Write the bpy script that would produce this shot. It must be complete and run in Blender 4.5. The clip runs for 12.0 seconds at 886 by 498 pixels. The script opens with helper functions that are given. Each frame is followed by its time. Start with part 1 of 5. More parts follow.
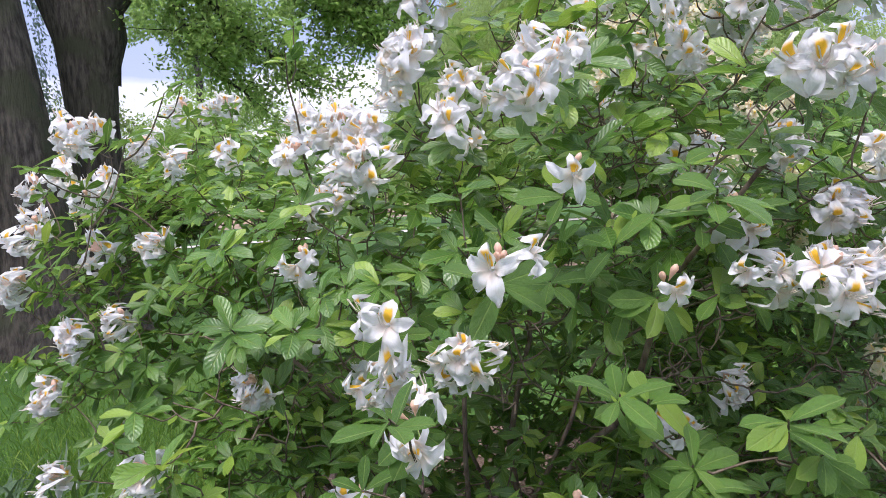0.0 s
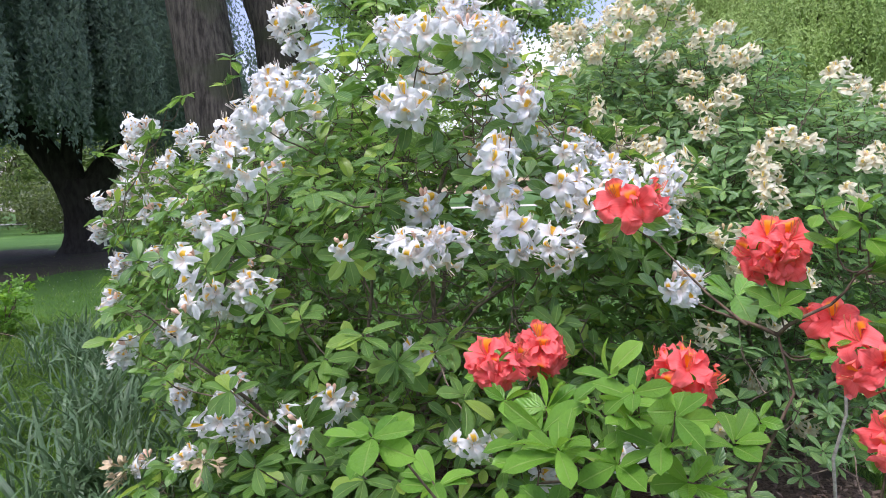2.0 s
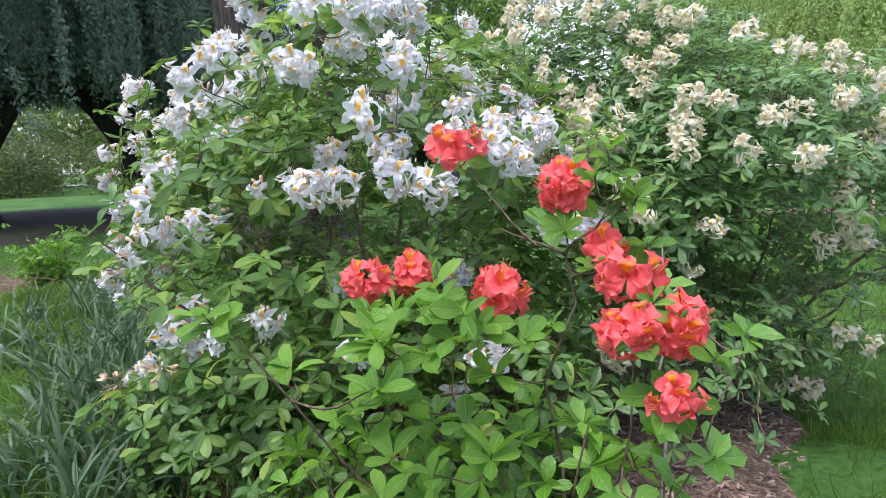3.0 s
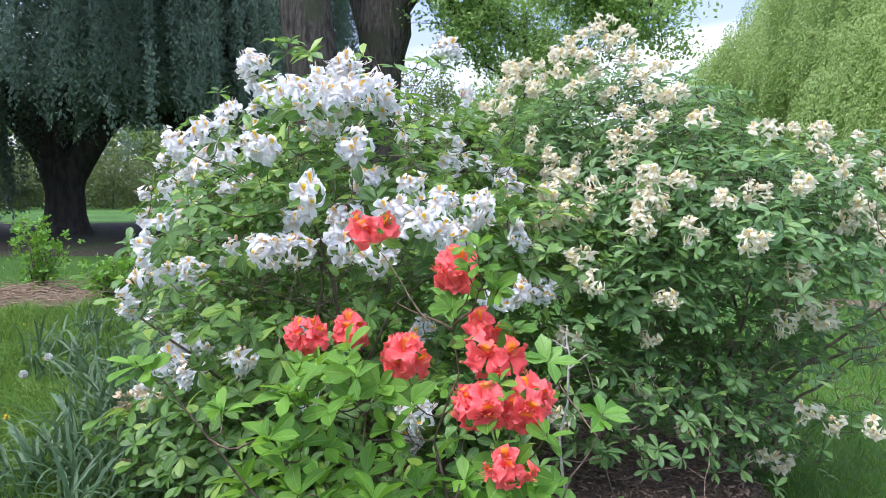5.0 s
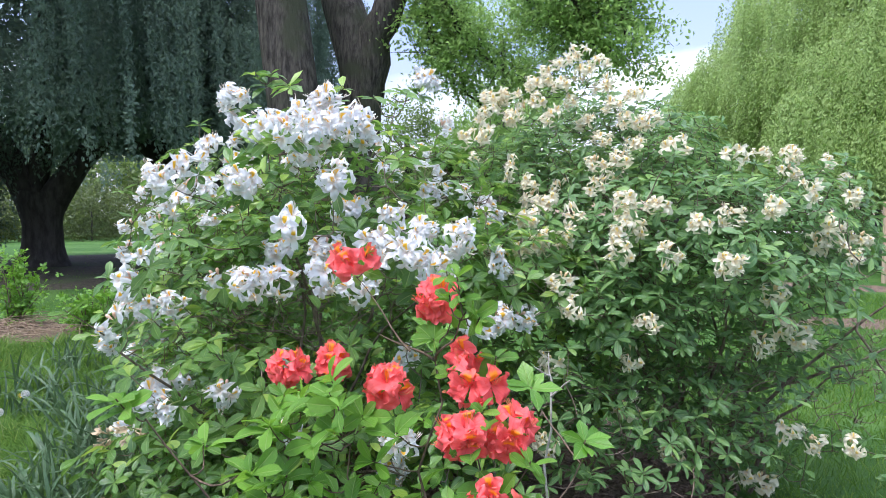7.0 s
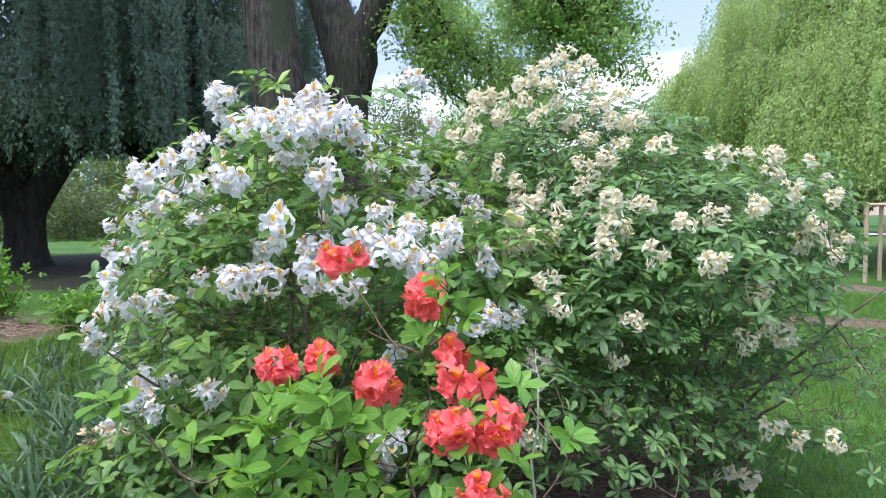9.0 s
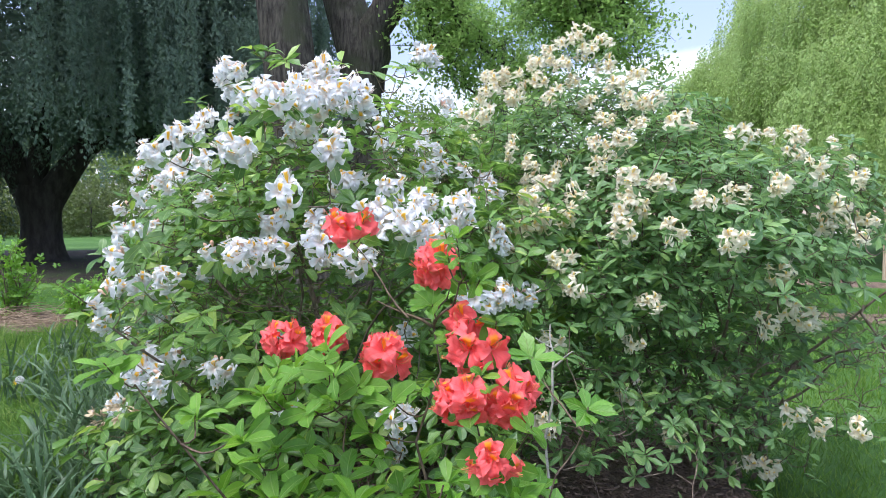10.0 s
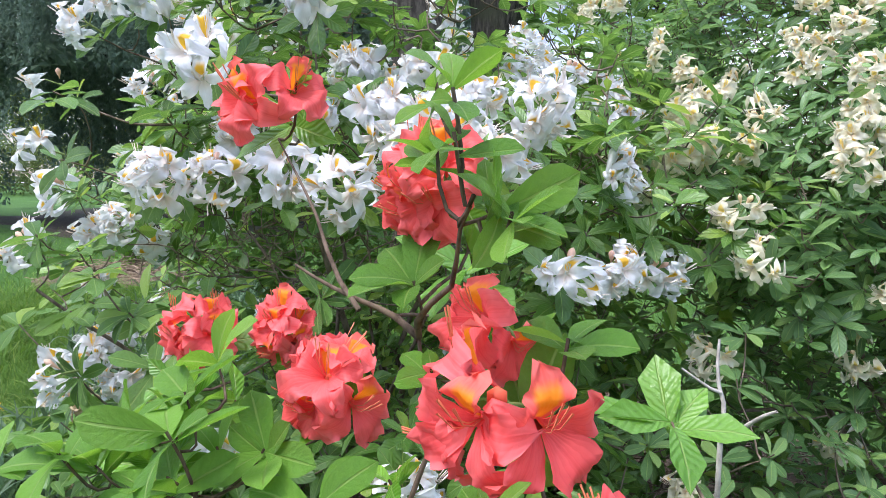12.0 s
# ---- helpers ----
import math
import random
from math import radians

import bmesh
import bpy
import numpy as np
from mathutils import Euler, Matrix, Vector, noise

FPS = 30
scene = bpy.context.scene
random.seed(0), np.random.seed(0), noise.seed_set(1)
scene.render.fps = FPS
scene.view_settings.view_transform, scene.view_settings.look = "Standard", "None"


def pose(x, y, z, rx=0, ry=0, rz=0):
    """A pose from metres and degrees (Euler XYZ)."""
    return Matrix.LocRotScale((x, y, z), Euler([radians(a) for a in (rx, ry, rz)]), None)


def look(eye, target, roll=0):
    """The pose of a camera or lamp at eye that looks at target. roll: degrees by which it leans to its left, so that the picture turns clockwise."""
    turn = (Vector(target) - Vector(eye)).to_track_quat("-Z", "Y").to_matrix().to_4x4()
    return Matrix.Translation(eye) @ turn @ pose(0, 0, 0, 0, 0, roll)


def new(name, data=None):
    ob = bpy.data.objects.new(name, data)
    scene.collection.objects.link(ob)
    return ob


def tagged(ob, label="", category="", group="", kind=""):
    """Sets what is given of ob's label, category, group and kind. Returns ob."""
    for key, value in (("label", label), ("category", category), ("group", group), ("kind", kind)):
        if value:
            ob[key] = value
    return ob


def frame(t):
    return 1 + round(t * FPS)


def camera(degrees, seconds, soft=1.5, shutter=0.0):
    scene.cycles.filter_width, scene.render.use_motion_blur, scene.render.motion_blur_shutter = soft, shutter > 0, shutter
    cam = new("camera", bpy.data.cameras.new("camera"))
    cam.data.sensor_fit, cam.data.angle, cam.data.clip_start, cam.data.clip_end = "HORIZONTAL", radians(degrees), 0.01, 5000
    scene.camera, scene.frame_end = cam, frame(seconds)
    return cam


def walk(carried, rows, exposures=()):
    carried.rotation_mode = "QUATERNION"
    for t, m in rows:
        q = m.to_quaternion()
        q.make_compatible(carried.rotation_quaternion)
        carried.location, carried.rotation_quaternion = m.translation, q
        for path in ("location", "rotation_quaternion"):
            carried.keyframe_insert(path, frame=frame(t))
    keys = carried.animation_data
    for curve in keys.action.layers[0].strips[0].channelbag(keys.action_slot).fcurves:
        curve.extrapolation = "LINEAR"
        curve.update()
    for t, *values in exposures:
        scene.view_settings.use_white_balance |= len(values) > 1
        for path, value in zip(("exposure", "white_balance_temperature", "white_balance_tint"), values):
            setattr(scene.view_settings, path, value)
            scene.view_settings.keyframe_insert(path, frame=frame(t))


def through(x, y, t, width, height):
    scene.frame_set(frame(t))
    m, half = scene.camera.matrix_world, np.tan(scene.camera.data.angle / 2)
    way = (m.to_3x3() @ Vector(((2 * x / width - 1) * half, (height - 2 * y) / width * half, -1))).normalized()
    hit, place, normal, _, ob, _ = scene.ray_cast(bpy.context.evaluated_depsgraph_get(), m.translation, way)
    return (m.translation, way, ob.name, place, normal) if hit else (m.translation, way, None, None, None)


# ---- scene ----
cam = camera(67.7, 12.0, soft=0.6)
METRES, EYE, TILT, LEAN, TURN = 3.0, 1.2, -3.25, 4.25, 0.0
ROWS = [
    (0.0, 0.0, 0.0, 0.0, 0.0, 0.0, -0.0),
    (0.5, 0.0681, -0.023, 0.0025, 7.78, 1.34, -1.59),
    (1.0, 0.1527, -0.0773, 0.007, 14.15, -0.31, -3.16),
    (1.5, 0.2467, -0.1026, 0.0062, 16.57, -2.08, -3.44),
    (2.0, 0.3222, -0.1225, 0.0106, 17.68, -3.08, -2.71),
    (2.5, 0.4085, -0.1569, 0.0111, 22.34, -4.5, -4.53),
    (3.0, 0.4739, -0.1558, 0.0013, 22.51, -6.4, -3.07),
    (3.2, 0.4996, -0.1422, 0.007, 22.64, -6.71, -3.91),
    (4.8, 0.6039, -0.1625, 0.0437, 29.35, -5.63, -6.18),
    (5.0, 0.604, -0.1641, 0.0504, 28.95, -4.42, -5.95),
    (5.5, 0.6088, -0.1668, 0.0569, 28.43, -2.82, -5.45),
    (6.0, 0.6078, -0.1677, 0.0556, 27.77, -2.47, -5.38),
    (6.5, 0.608, -0.1675, 0.0543, 27.68, -2.17, -5.23),
    (7.0, 0.6077, -0.1681, 0.0545, 27.41, -2.07, -4.98),
    (9.0, 0.6088, -0.172, 0.0528, 26.28, -1.96, -5.01),
    (9.5, 0.6084, -0.1727, 0.0462, 26.15, -1.84, -6.01),
    (10.0, 0.6041, -0.1553, 0.0289, 27.4, -2.16, -5.22),
    (10.5, 0.5673, -0.0951, 0.0216, 26.9, -2.0, -4.09),
    (11.0, 0.5463, -0.0241, 0.018, 27.04, -2.58, -3.24),
    (11.5, 0.5327, 0.0563, 0.0116, 34.02, -3.01, -4.8),
    (12.0, 0.5082, 0.1193, -0.0002, 39.66, -5.79, -6.7),
]
walk(cam, [(t, pose(0, 0, EYE, TILT, LEAN, TURN) @ pose(METRES * x, METRES * y, METRES * z, 90 + pitch, roll, yaw)) for t, x, y, z, yaw, pitch, roll in ROWS], exposures=((0.0, 0.99, 6650, 18), (2.0, 1.06, 6450, 17), (5.0, 1.28, 6150, 14), (10.0, 1.27, 6200, 12), (11.0, 1.20, 6250, 12), (12.0, 1.37, 6300, 12)))

# ---- world, sun ----
SUN_AZ, SUN_EL = 162.0, 64.0
world = bpy.data.worlds.new("world")
scene.world = world
world.use_nodes = True
wt = world.node_tree
wt.nodes.clear()
sky = wt.nodes.new("ShaderNodeTexSky")
sky.sky_type, sky.sun_disc = "NISHITA", False
sky.sun_elevation, sky.sun_rotation = radians(SUN_EL), radians(-SUN_AZ)
sky.air_density, sky.dust_density = 1.2, 0.7
w_out = wt.nodes.new("ShaderNodeOutputWorld")
w_bg = wt.nodes.new("ShaderNodeBackground")
w_bg.inputs["Strength"].default_value = 0.168
w_tc = wt.nodes.new("ShaderNodeTexCoord")
w_map = wt.nodes.new("ShaderNodeMapping")
w_map.inputs["Scale"].default_value = (1.0, 1.0, 3.2)
w_noise = wt.nodes.new("ShaderNodeTexNoise")
w_noise.inputs["Scale"].default_value, w_noise.inputs["Detail"].default_value = 2.2, 7.0
w_ramp = wt.nodes.new("ShaderNodeValToRGB")
w_ramp.color_ramp.elements[0].position, w_ramp.color_ramp.elements[1].position = 0.40, 0.60
w_mix = wt.nodes.new("ShaderNodeMix")
w_mix.data_type = "RGBA"
w_mix.inputs["B"].default_value = (5.0, 5.25, 5.85, 1)
wt.links.new(w_tc.outputs["Generated"], w_map.inputs["Vector"])
wt.links.new(w_map.outputs["Vector"], w_noise.inputs["Vector"])
w_sep = wt.nodes.new("ShaderNodeSeparateXYZ")
wt.links.new(w_tc.outputs["Generated"], w_sep.inputs[0])
w_clear, w_high = wt.nodes.new("ShaderNodeMapRange"), wt.nodes.new("ShaderNodeMapRange")
for n, lo, hi, to in ((w_clear, 0.200, 0.245, -0.28), (w_high, 0.40, 0.60, 0.28)):
    wt.links.new(w_sep.outputs["Z"], n.inputs["Value"])
    n.inputs["From Min"].default_value, n.inputs["From Max"].default_value, n.inputs["To Max"].default_value = lo, hi, to
w_add1, w_add2 = wt.nodes.new("ShaderNodeMath"), wt.nodes.new("ShaderNodeMath")
wt.links.new(w_noise.outputs["Fac"], w_add1.inputs[0])
wt.links.new(w_clear.outputs[0], w_add1.inputs[1])
wt.links.new(w_add1.outputs[0], w_add2.inputs[0])
wt.links.new(w_high.outputs[0], w_add2.inputs[1])
wt.links.new(w_add2.outputs[0], w_ramp.inputs["Fac"])
wt.links.new(w_ramp.outputs["Color"], w_mix.inputs["Factor"])
w_thin = wt.nodes.new("ShaderNodeMix")
w_thin.data_type, w_thin.blend_type = "RGBA", "MULTIPLY"
w_thin.inputs["Factor"].default_value = 1.0
w_thin.inputs["B"].default_value = (0.84, 0.70, 0.78, 1)
wt.links.new(sky.outputs["Color"], w_thin.inputs["A"])
wt.links.new(w_thin.outputs["Result"], w_mix.inputs["A"])
# the sky brightens from the horizon to the zenith, as under thin high cloud
w_rise = wt.nodes.new("ShaderNodeMapRange")
wt.links.new(w_sep.outputs["Z"], w_rise.inputs["Value"])
w_rise.inputs["To Min"].default_value, w_rise.inputs["To Max"].default_value = 0.50, 1.90
w_gain = wt.nodes.new("ShaderNodeMix")
w_gain.data_type, w_gain.blend_type = "RGBA", "MULTIPLY"
w_gain.inputs["Factor"].default_value = 1.0
wt.links.new(w_mix.outputs["Result"], w_gain.inputs["A"])
wt.links.new(w_rise.outputs[0], w_gain.inputs["B"])
wt.links.new(w_gain.outputs["Result"], w_bg.inputs["Color"])
wt.links.new(w_bg.outputs["Background"], w_out.inputs["Surface"])
sun = new("sun", bpy.data.lights.new("sun", "SUN"))
sun.data.energy, sun.data.angle, sun.data.color = 1.85, radians(22), (1.0, 0.975, 0.94)
sun.matrix_world = look((-math.sin(radians(SUN_AZ)) * 30, math.cos(radians(SUN_AZ)) * 30, 30 * math.tan(radians(SUN_EL))), (0, 0, 0))


# ---- materials ----
def mat_start(name):
    m = bpy.data.materials.new(name)
    m.use_nodes = True
    nt = m.node_tree
    nt.nodes.clear()
    out = nt.nodes.new("ShaderNodeOutputMaterial")
    return m, nt, out


def node(nt, kind, **inputs):
    n = nt.nodes.new(kind)
    for k, v in inputs.items():
        n.inputs[k.replace("_", " ")].default_value = v
    return n


def mix_rgb(nt, fac, a, b):
    n = nt.nodes.new("ShaderNodeMix")
    n.data_type = "RGBA"
    for key, v in (("Factor", fac), ("A", a), ("B", b)):
        if isinstance(v, bpy.types.NodeSocket):
            nt.links.new(v, n.inputs[key])
        elif key == "Factor":
            n.inputs[key].default_value = v
        else:
            n.inputs[key].default_value = (*v, 1)
    return n.outputs["Result"]


def calc(nt, op, a, b=0.0, c=0.0):
    n = nt.nodes.new("ShaderNodeMath")
    n.operation = op
    for i, v in enumerate((a, b, c)):
        if isinstance(v, bpy.types.NodeSocket):
            nt.links.new(v, n.inputs[i])
        else:
            n.inputs[i].default_value = v
    return n.outputs[0]


def random_value(nt):
    """One random number for each loose piece: by object, and by island of a joined mesh."""
    oi = nt.nodes.new("ShaderNodeObjectInfo")
    ge = nt.nodes.new("ShaderNodeNewGeometry")
    return calc(nt, "FRACT", calc(nt, "ADD", calc(nt, "MULTIPLY", oi.outputs["Random"], 7.3), ge.outputs["Random Per Island"]))


def span(nt, v, lo, hi):
    n = nt.nodes.new("ShaderNodeMapRange")
    n.interpolation_type = "SMOOTHSTEP"
    nt.links.new(v, n.inputs["Value"])
    n.inputs["From Min"].default_value, n.inputs["From Max"].default_value = lo, hi
    return n.outputs["Result"]


def leaf_material(name, dark, light, rough=0.42, shine=0.5, through=0.35, rib=(0.30, 0.42, 0.12), rib_strength=0.55, young=None, spots=0.12):
    m, nt, out = mat_start(name)
    L = nt.links.new
    rnd = random_value(nt)
    uv = nt.nodes.new("ShaderNodeUVMap")
    sep = nt.nodes.new("ShaderNodeSeparateXYZ")
    L(uv.outputs["UV"], sep.inputs[0])
    u = calc(nt, "ABSOLUTE", calc(nt, "SUBTRACT", sep.outputs["X"], 0.5))
    tc = nt.nodes.new("ShaderNodeTexCoord")
    nz = node(nt, "ShaderNodeTexNoise", Scale=14.0, Detail=4.0)
    L(tc.outputs["Object"], nz.inputs["Vector"])
    fine = node(nt, "ShaderNodeTexNoise", Scale=160.0, Detail=3.0)
    L(tc.outputs["Object"], fine.inputs["Vector"])
    f = calc(nt, "ADD", calc(nt, "MULTIPLY", rnd, 0.75), calc(nt, "MULTIPLY", calc(nt, "SUBTRACT", nz.outputs["Fac"], 0.35), 0.7))
    col = mix_rgb(nt, f, dark, light)
    if young:
        col = mix_rgb(nt, span(nt, rnd, 0.80, 0.95), col, young)
    col = mix_rgb(nt, calc(nt, "MULTIPLY", span(nt, fine.outputs["Fac"], 0.60, 0.75), spots * 3), col, tuple(0.6 * c for c in dark))
    vein = calc(nt, "SINE", calc(nt, "MULTIPLY", calc(nt, "SUBTRACT", sep.outputs["Y"], calc(nt, "MULTIPLY", calc(nt, "ADD", u, calc(nt, "MULTIPLY", nz.outputs["Fac"], 0.35)), 0.55)), 46.0))
    side = span(nt, vein, 0.80, 1.0)
    mid = calc(nt, "SUBTRACT", 1.0, span(nt, u, 0.015, 0.05))
    col = mix_rgb(nt, calc(nt, "MULTIPLY", calc(nt, "MAXIMUM", mid, calc(nt, "MULTIPLY", side, 0.10)), rib_strength), col, rib)
    bs = node(nt, "ShaderNodeBsdfPrincipled", Roughness=rough)
    bs.inputs["Specular IOR Level"].default_value = shine
    L(col, bs.inputs["Base Color"])
    h = calc(nt, "ADD", calc(nt, "MULTIPLY", vein, -0.20), calc(nt, "ADD", calc(nt, "MULTIPLY", mid, -1.2), fine.outputs["Fac"]))
    bump = node(nt, "ShaderNodeBump", Strength=0.70, Distance=0.0022)
    L(h, bump.inputs["Height"])
    L(bump.outputs["Normal"], bs.inputs["Normal"])
    tr = nt.nodes.new("ShaderNodeBsdfTranslucent")
    hs = node(nt, "ShaderNodeHueSaturation", Hue=0.485, Saturation=1.0, Value=1.7)
    L(col, hs.inputs["Color"])
    L(hs.outputs["Color"], tr.inputs["Color"])
    mx = node(nt, "ShaderNodeMixShader", Fac=through)
    L(bs.outputs[0], mx.inputs[1])
    L(tr.outputs[0], mx.inputs[2])
    L(mx.outputs[0], out.inputs["Surface"])
    return m


def petal_material(name, base, edge, vein_col, blotch=None, through=0.35, rough=0.55, rim=None, base_tint=None):
    m, nt, out = mat_start(name)
    L = nt.links.new
    uv = nt.nodes.new("ShaderNodeUVMap")
    sep = nt.nodes.new("ShaderNodeSeparateXYZ")
    L(uv.outputs["UV"], sep.inputs[0])
    u = calc(nt, "ABSOLUTE", calc(nt, "SUBTRACT", sep.outputs["X"], 0.5))
    v = sep.outputs["Y"]
    tc = nt.nodes.new("ShaderNodeTexCoord")
    nz = node(nt, "ShaderNodeTexNoise", Scale=55.0, Detail=4.0)
    L(tc.outputs["Object"], nz.inputs["Vector"])
    rnd = random_value(nt)
    f = calc(nt, "ADD", calc(nt, "MULTIPLY", rnd, 0.5), calc(nt, "MULTIPLY", nz.outputs["Fac"], 0.6))
    col = mix_rgb(nt, f, base, edge)
    lines = calc(nt, "SINE", calc(nt, "ADD", calc(nt, "MULTIPLY", u, calc(nt, "SUBTRACT", 70.0, calc(nt, "MULTIPLY", v, 40.0))), calc(nt, "MULTIPLY", nz.outputs["Fac"], 9.0)))
    col = mix_rgb(nt, calc(nt, "MULTIPLY", span(nt, lines, 0.6, 1.0), 0.22), col, vein_col)
    if rim:
        col = mix_rgb(nt, calc(nt, "MULTIPLY", span(nt, calc(nt, "ADD", v, u), 0.65, 1.35), 0.6), col, rim)
    mid = calc(nt, "SUBTRACT", 1.0, span(nt, u, 0.01, 0.05))
    col = mix_rgb(nt, calc(nt, "MULTIPLY", mid, 0.35), col, vein_col)
    if base_tint:
        col = mix_rgb(nt, calc(nt, "MULTIPLY", calc(nt, "SUBTRACT", 1.0, span(nt, v, 0.05, 0.42)), 0.7), col, base_tint)
    if blotch:
        wob = calc(nt, "MULTIPLY", calc(nt, "SUBTRACT", nz.outputs["Fac"], 0.5), 0.25)
        across = calc(nt, "SUBTRACT", 1.0, span(nt, calc(nt, "ADD", u, wob), 0.20, 0.38))
        along = calc(nt, "SUBTRACT", 1.0, span(nt, calc(nt, "ADD", v, wob), 0.54, 0.80))
        col = mix_rgb(nt, calc(nt, "MULTIPLY", across, along), col, blotch)
    bs = node(nt, "ShaderNodeBsdfPrincipled", Roughness=rough)
    bs.inputs["Specular IOR Level"].default_value = 0.3
    L(col, bs.inputs["Base Color"])
    bump = node(nt, "ShaderNodeBump", Strength=0.30, Distance=0.0015)
    L(calc(nt, "ADD", calc(nt, "MULTIPLY", lines, 0.22), nz.outputs["Fac"]), bump.inputs["Height"])
    L(bump.outputs["Normal"], bs.inputs["Normal"])
    tr = nt.nodes.new("ShaderNodeBsdfTranslucent")
    L(col, tr.inputs["Color"])
    mx = node(nt, "ShaderNodeMixShader", Fac=through)
    L(bs.outputs[0], mx.inputs[1])
    L(tr.outputs[0], mx.inputs[2])
    L(mx.outputs[0], out.inputs["Surface"])
    return m


def rough_material(name, a, b, scale, rough=0.9, bump_d=0.01, stretch=(1, 1, 1), c=None, c_scale=2.0):
    m, nt, out = mat_start(name)
    L = nt.links.new
    tc = nt.nodes.new("ShaderNodeTexCoord")
    mp = nt.nodes.new("ShaderNodeMapping")
    mp.inputs["Scale"].default_value = stretch
    L(tc.outputs["Object"], mp.inputs["Vector"])
    n1 = node(nt, "ShaderNodeTexNoise", Scale=scale, Detail=8.0, Roughness=0.65)
    L(mp.outputs["Vector"], n1.inputs["Vector"])
    col = mix_rgb(nt, span(nt, n1.outputs["Fac"], 0.32, 0.68), a, b)
    if c:
        n2 = node(nt, "ShaderNodeTexNoise", Scale=c_scale, Detail=5.0)
        L(tc.outputs["Object"], n2.inputs["Vector"])
        col = mix_rgb(nt, span(nt, n2.outputs["Fac"], 0.50, 0.66), col, c)
    bs = node(nt, "ShaderNodeBsdfPrincipled", Roughness=rough)
    bs.inputs["Specular IOR Level"].default_value = 0.25
    L(col, bs.inputs["Base Color"])
    bump = node(nt, "ShaderNodeBump", Strength=0.9, Distance=bump_d)
    L(n1.outputs["Fac"], bump.inputs["Height"])
    L(bump.outputs["Normal"], bs.inputs["Normal"])
    L(bs.outputs[0], out.inputs["Surface"])
    return m


def plain_material(name, col, rough=0.6, through=0.0):
    m, nt, out = mat_start(name)
    tc = nt.nodes.new("ShaderNodeTexCoord")
    nz = node(nt, "ShaderNodeTexNoise", Scale=120.0, Detail=3.0)
    nt.links.new(tc.outputs["Object"], nz.inputs["Vector"])
    c = mix_rgb(nt, nz.outputs["Fac"], tuple(0.8 * x for x in col), tuple(min(1, 1.15 * x) for x in col))
    bs = node(nt, "ShaderNodeBsdfPrincipled", Roughness=rough)
    nt.links.new(c, bs.inputs["Base Color"])
    if through:
        tr = nt.nodes.new("ShaderNodeBsdfTranslucent")
        nt.links.new(c, tr.inputs["Color"])
        mx = node(nt, "ShaderNodeMixShader", Fac=through)
        nt.links.new(bs.outputs[0], mx.inputs[1])
        nt.links.new(tr.outputs[0], mx.inputs[2])
        nt.links.new(mx.outputs[0], out.inputs["Surface"])
    else:
        nt.links.new(bs.outputs[0], out.inputs["Surface"])
    return m


LEAF_WHITE = leaf_material("white_azalea_leaf", (0.050, 0.130, 0.020), (0.138, 0.278, 0.046), rough=0.31, shine=0.66, young=(0.24, 0.37, 0.055))
LEAF_CREAM = leaf_material("cream_azalea_leaf", (0.066, 0.156, 0.046), (0.158, 0.290, 0.092), rough=0.33, shine=0.62, young=(0.21, 0.35, 0.095))
LEAF_RED = leaf_material("red_azalea_leaf", (0.074, 0.205, 0.016), (0.155, 0.325, 0.031), rough=0.36, shine=0.55, young=(0.18, 0.37, 0.042))
LEAF_LOW = leaf_material("low_leaf", (0.045, 0.120, 0.018), (0.100, 0.215, 0.036))
BEECH_LEAF = leaf_material("beech_leaf", (0.100, 0.146, 0.120), (0.130, 0.180, 0.140), through=0.45, rough=0.95, shine=0.04, spots=0.03, rib_strength=0.1)
OAK_LEAF = leaf_material("oak_leaf", (0.135, 0.250, 0.060), (0.275, 0.405, 0.135), through=0.60, shine=0.2)
LIME_LEAF = leaf_material("light_green_leaf", (0.165, 0.285, 0.075), (0.310, 0.440, 0.150), through=0.50, shine=0.15)
WILLOW_LEAF = leaf_material("willow_leaf", (0.240, 0.342, 0.120), (0.335, 0.442, 0.170), through=0.42, shine=0.15)
FAR_LEAF = leaf_material("far_leaf", (0.070, 0.125, 0.030), (0.150, 0.220, 0.060), through=0.4)
HEDGE_LEAF = leaf_material("hedge_leaf", (0.036, 0.060, 0.014), (0.086, 0.116, 0.034), through=0.4)
BLADE = leaf_material("daffodil_leaf", (0.036, 0.086, 0.030), (0.100, 0.172, 0.078), rough=0.36, shine=0.5, rib=(0.16, 0.24, 0.12), rib_strength=0.3, through=0.2)
GRASS = leaf_material("grass_blade", (0.048, 0.120, 0.012), (0.122, 0.245, 0.030), rough=0.55, shine=0.3, young=(0.20, 0.29, 0.06), rib_strength=0.2)
WHITE_PETAL = petal_material("white_petal", (0.80, 0.805, 0.815), (0.86, 0.865, 0.865), (0.76, 0.745, 0.76), base_tint=(0.85, 0.72, 0.62), through=0.42)
WHITE_UPPER = petal_material("white_petal_with_blotch", (0.80, 0.805, 0.81), (0.86, 0.865, 0.86), (0.76, 0.745, 0.75), (0.90, 0.52, 0.045), through=0.42)
CREAM_PETAL = petal_material("cream_petal", (0.83, 0.785, 0.59), (0.88, 0.845, 0.70), (0.78, 0.73, 0.55), base_tint=(0.86, 0.70, 0.44), through=0.45)
CREAM_UPPER = petal_material("cream_petal_with_blotch", (0.83, 0.775, 0.56), (0.88, 0.835, 0.68), (0.78, 0.72, 0.52), (0.88, 0.64, 0.16), through=0.45)
RED_PETAL = petal_material("coral_petal", (0.92, 0.105, 0.105), (0.94, 0.165, 0.160), (0.78, 0.058, 0.065), through=0.38, rim=(0.94, 0.23, 0.23))
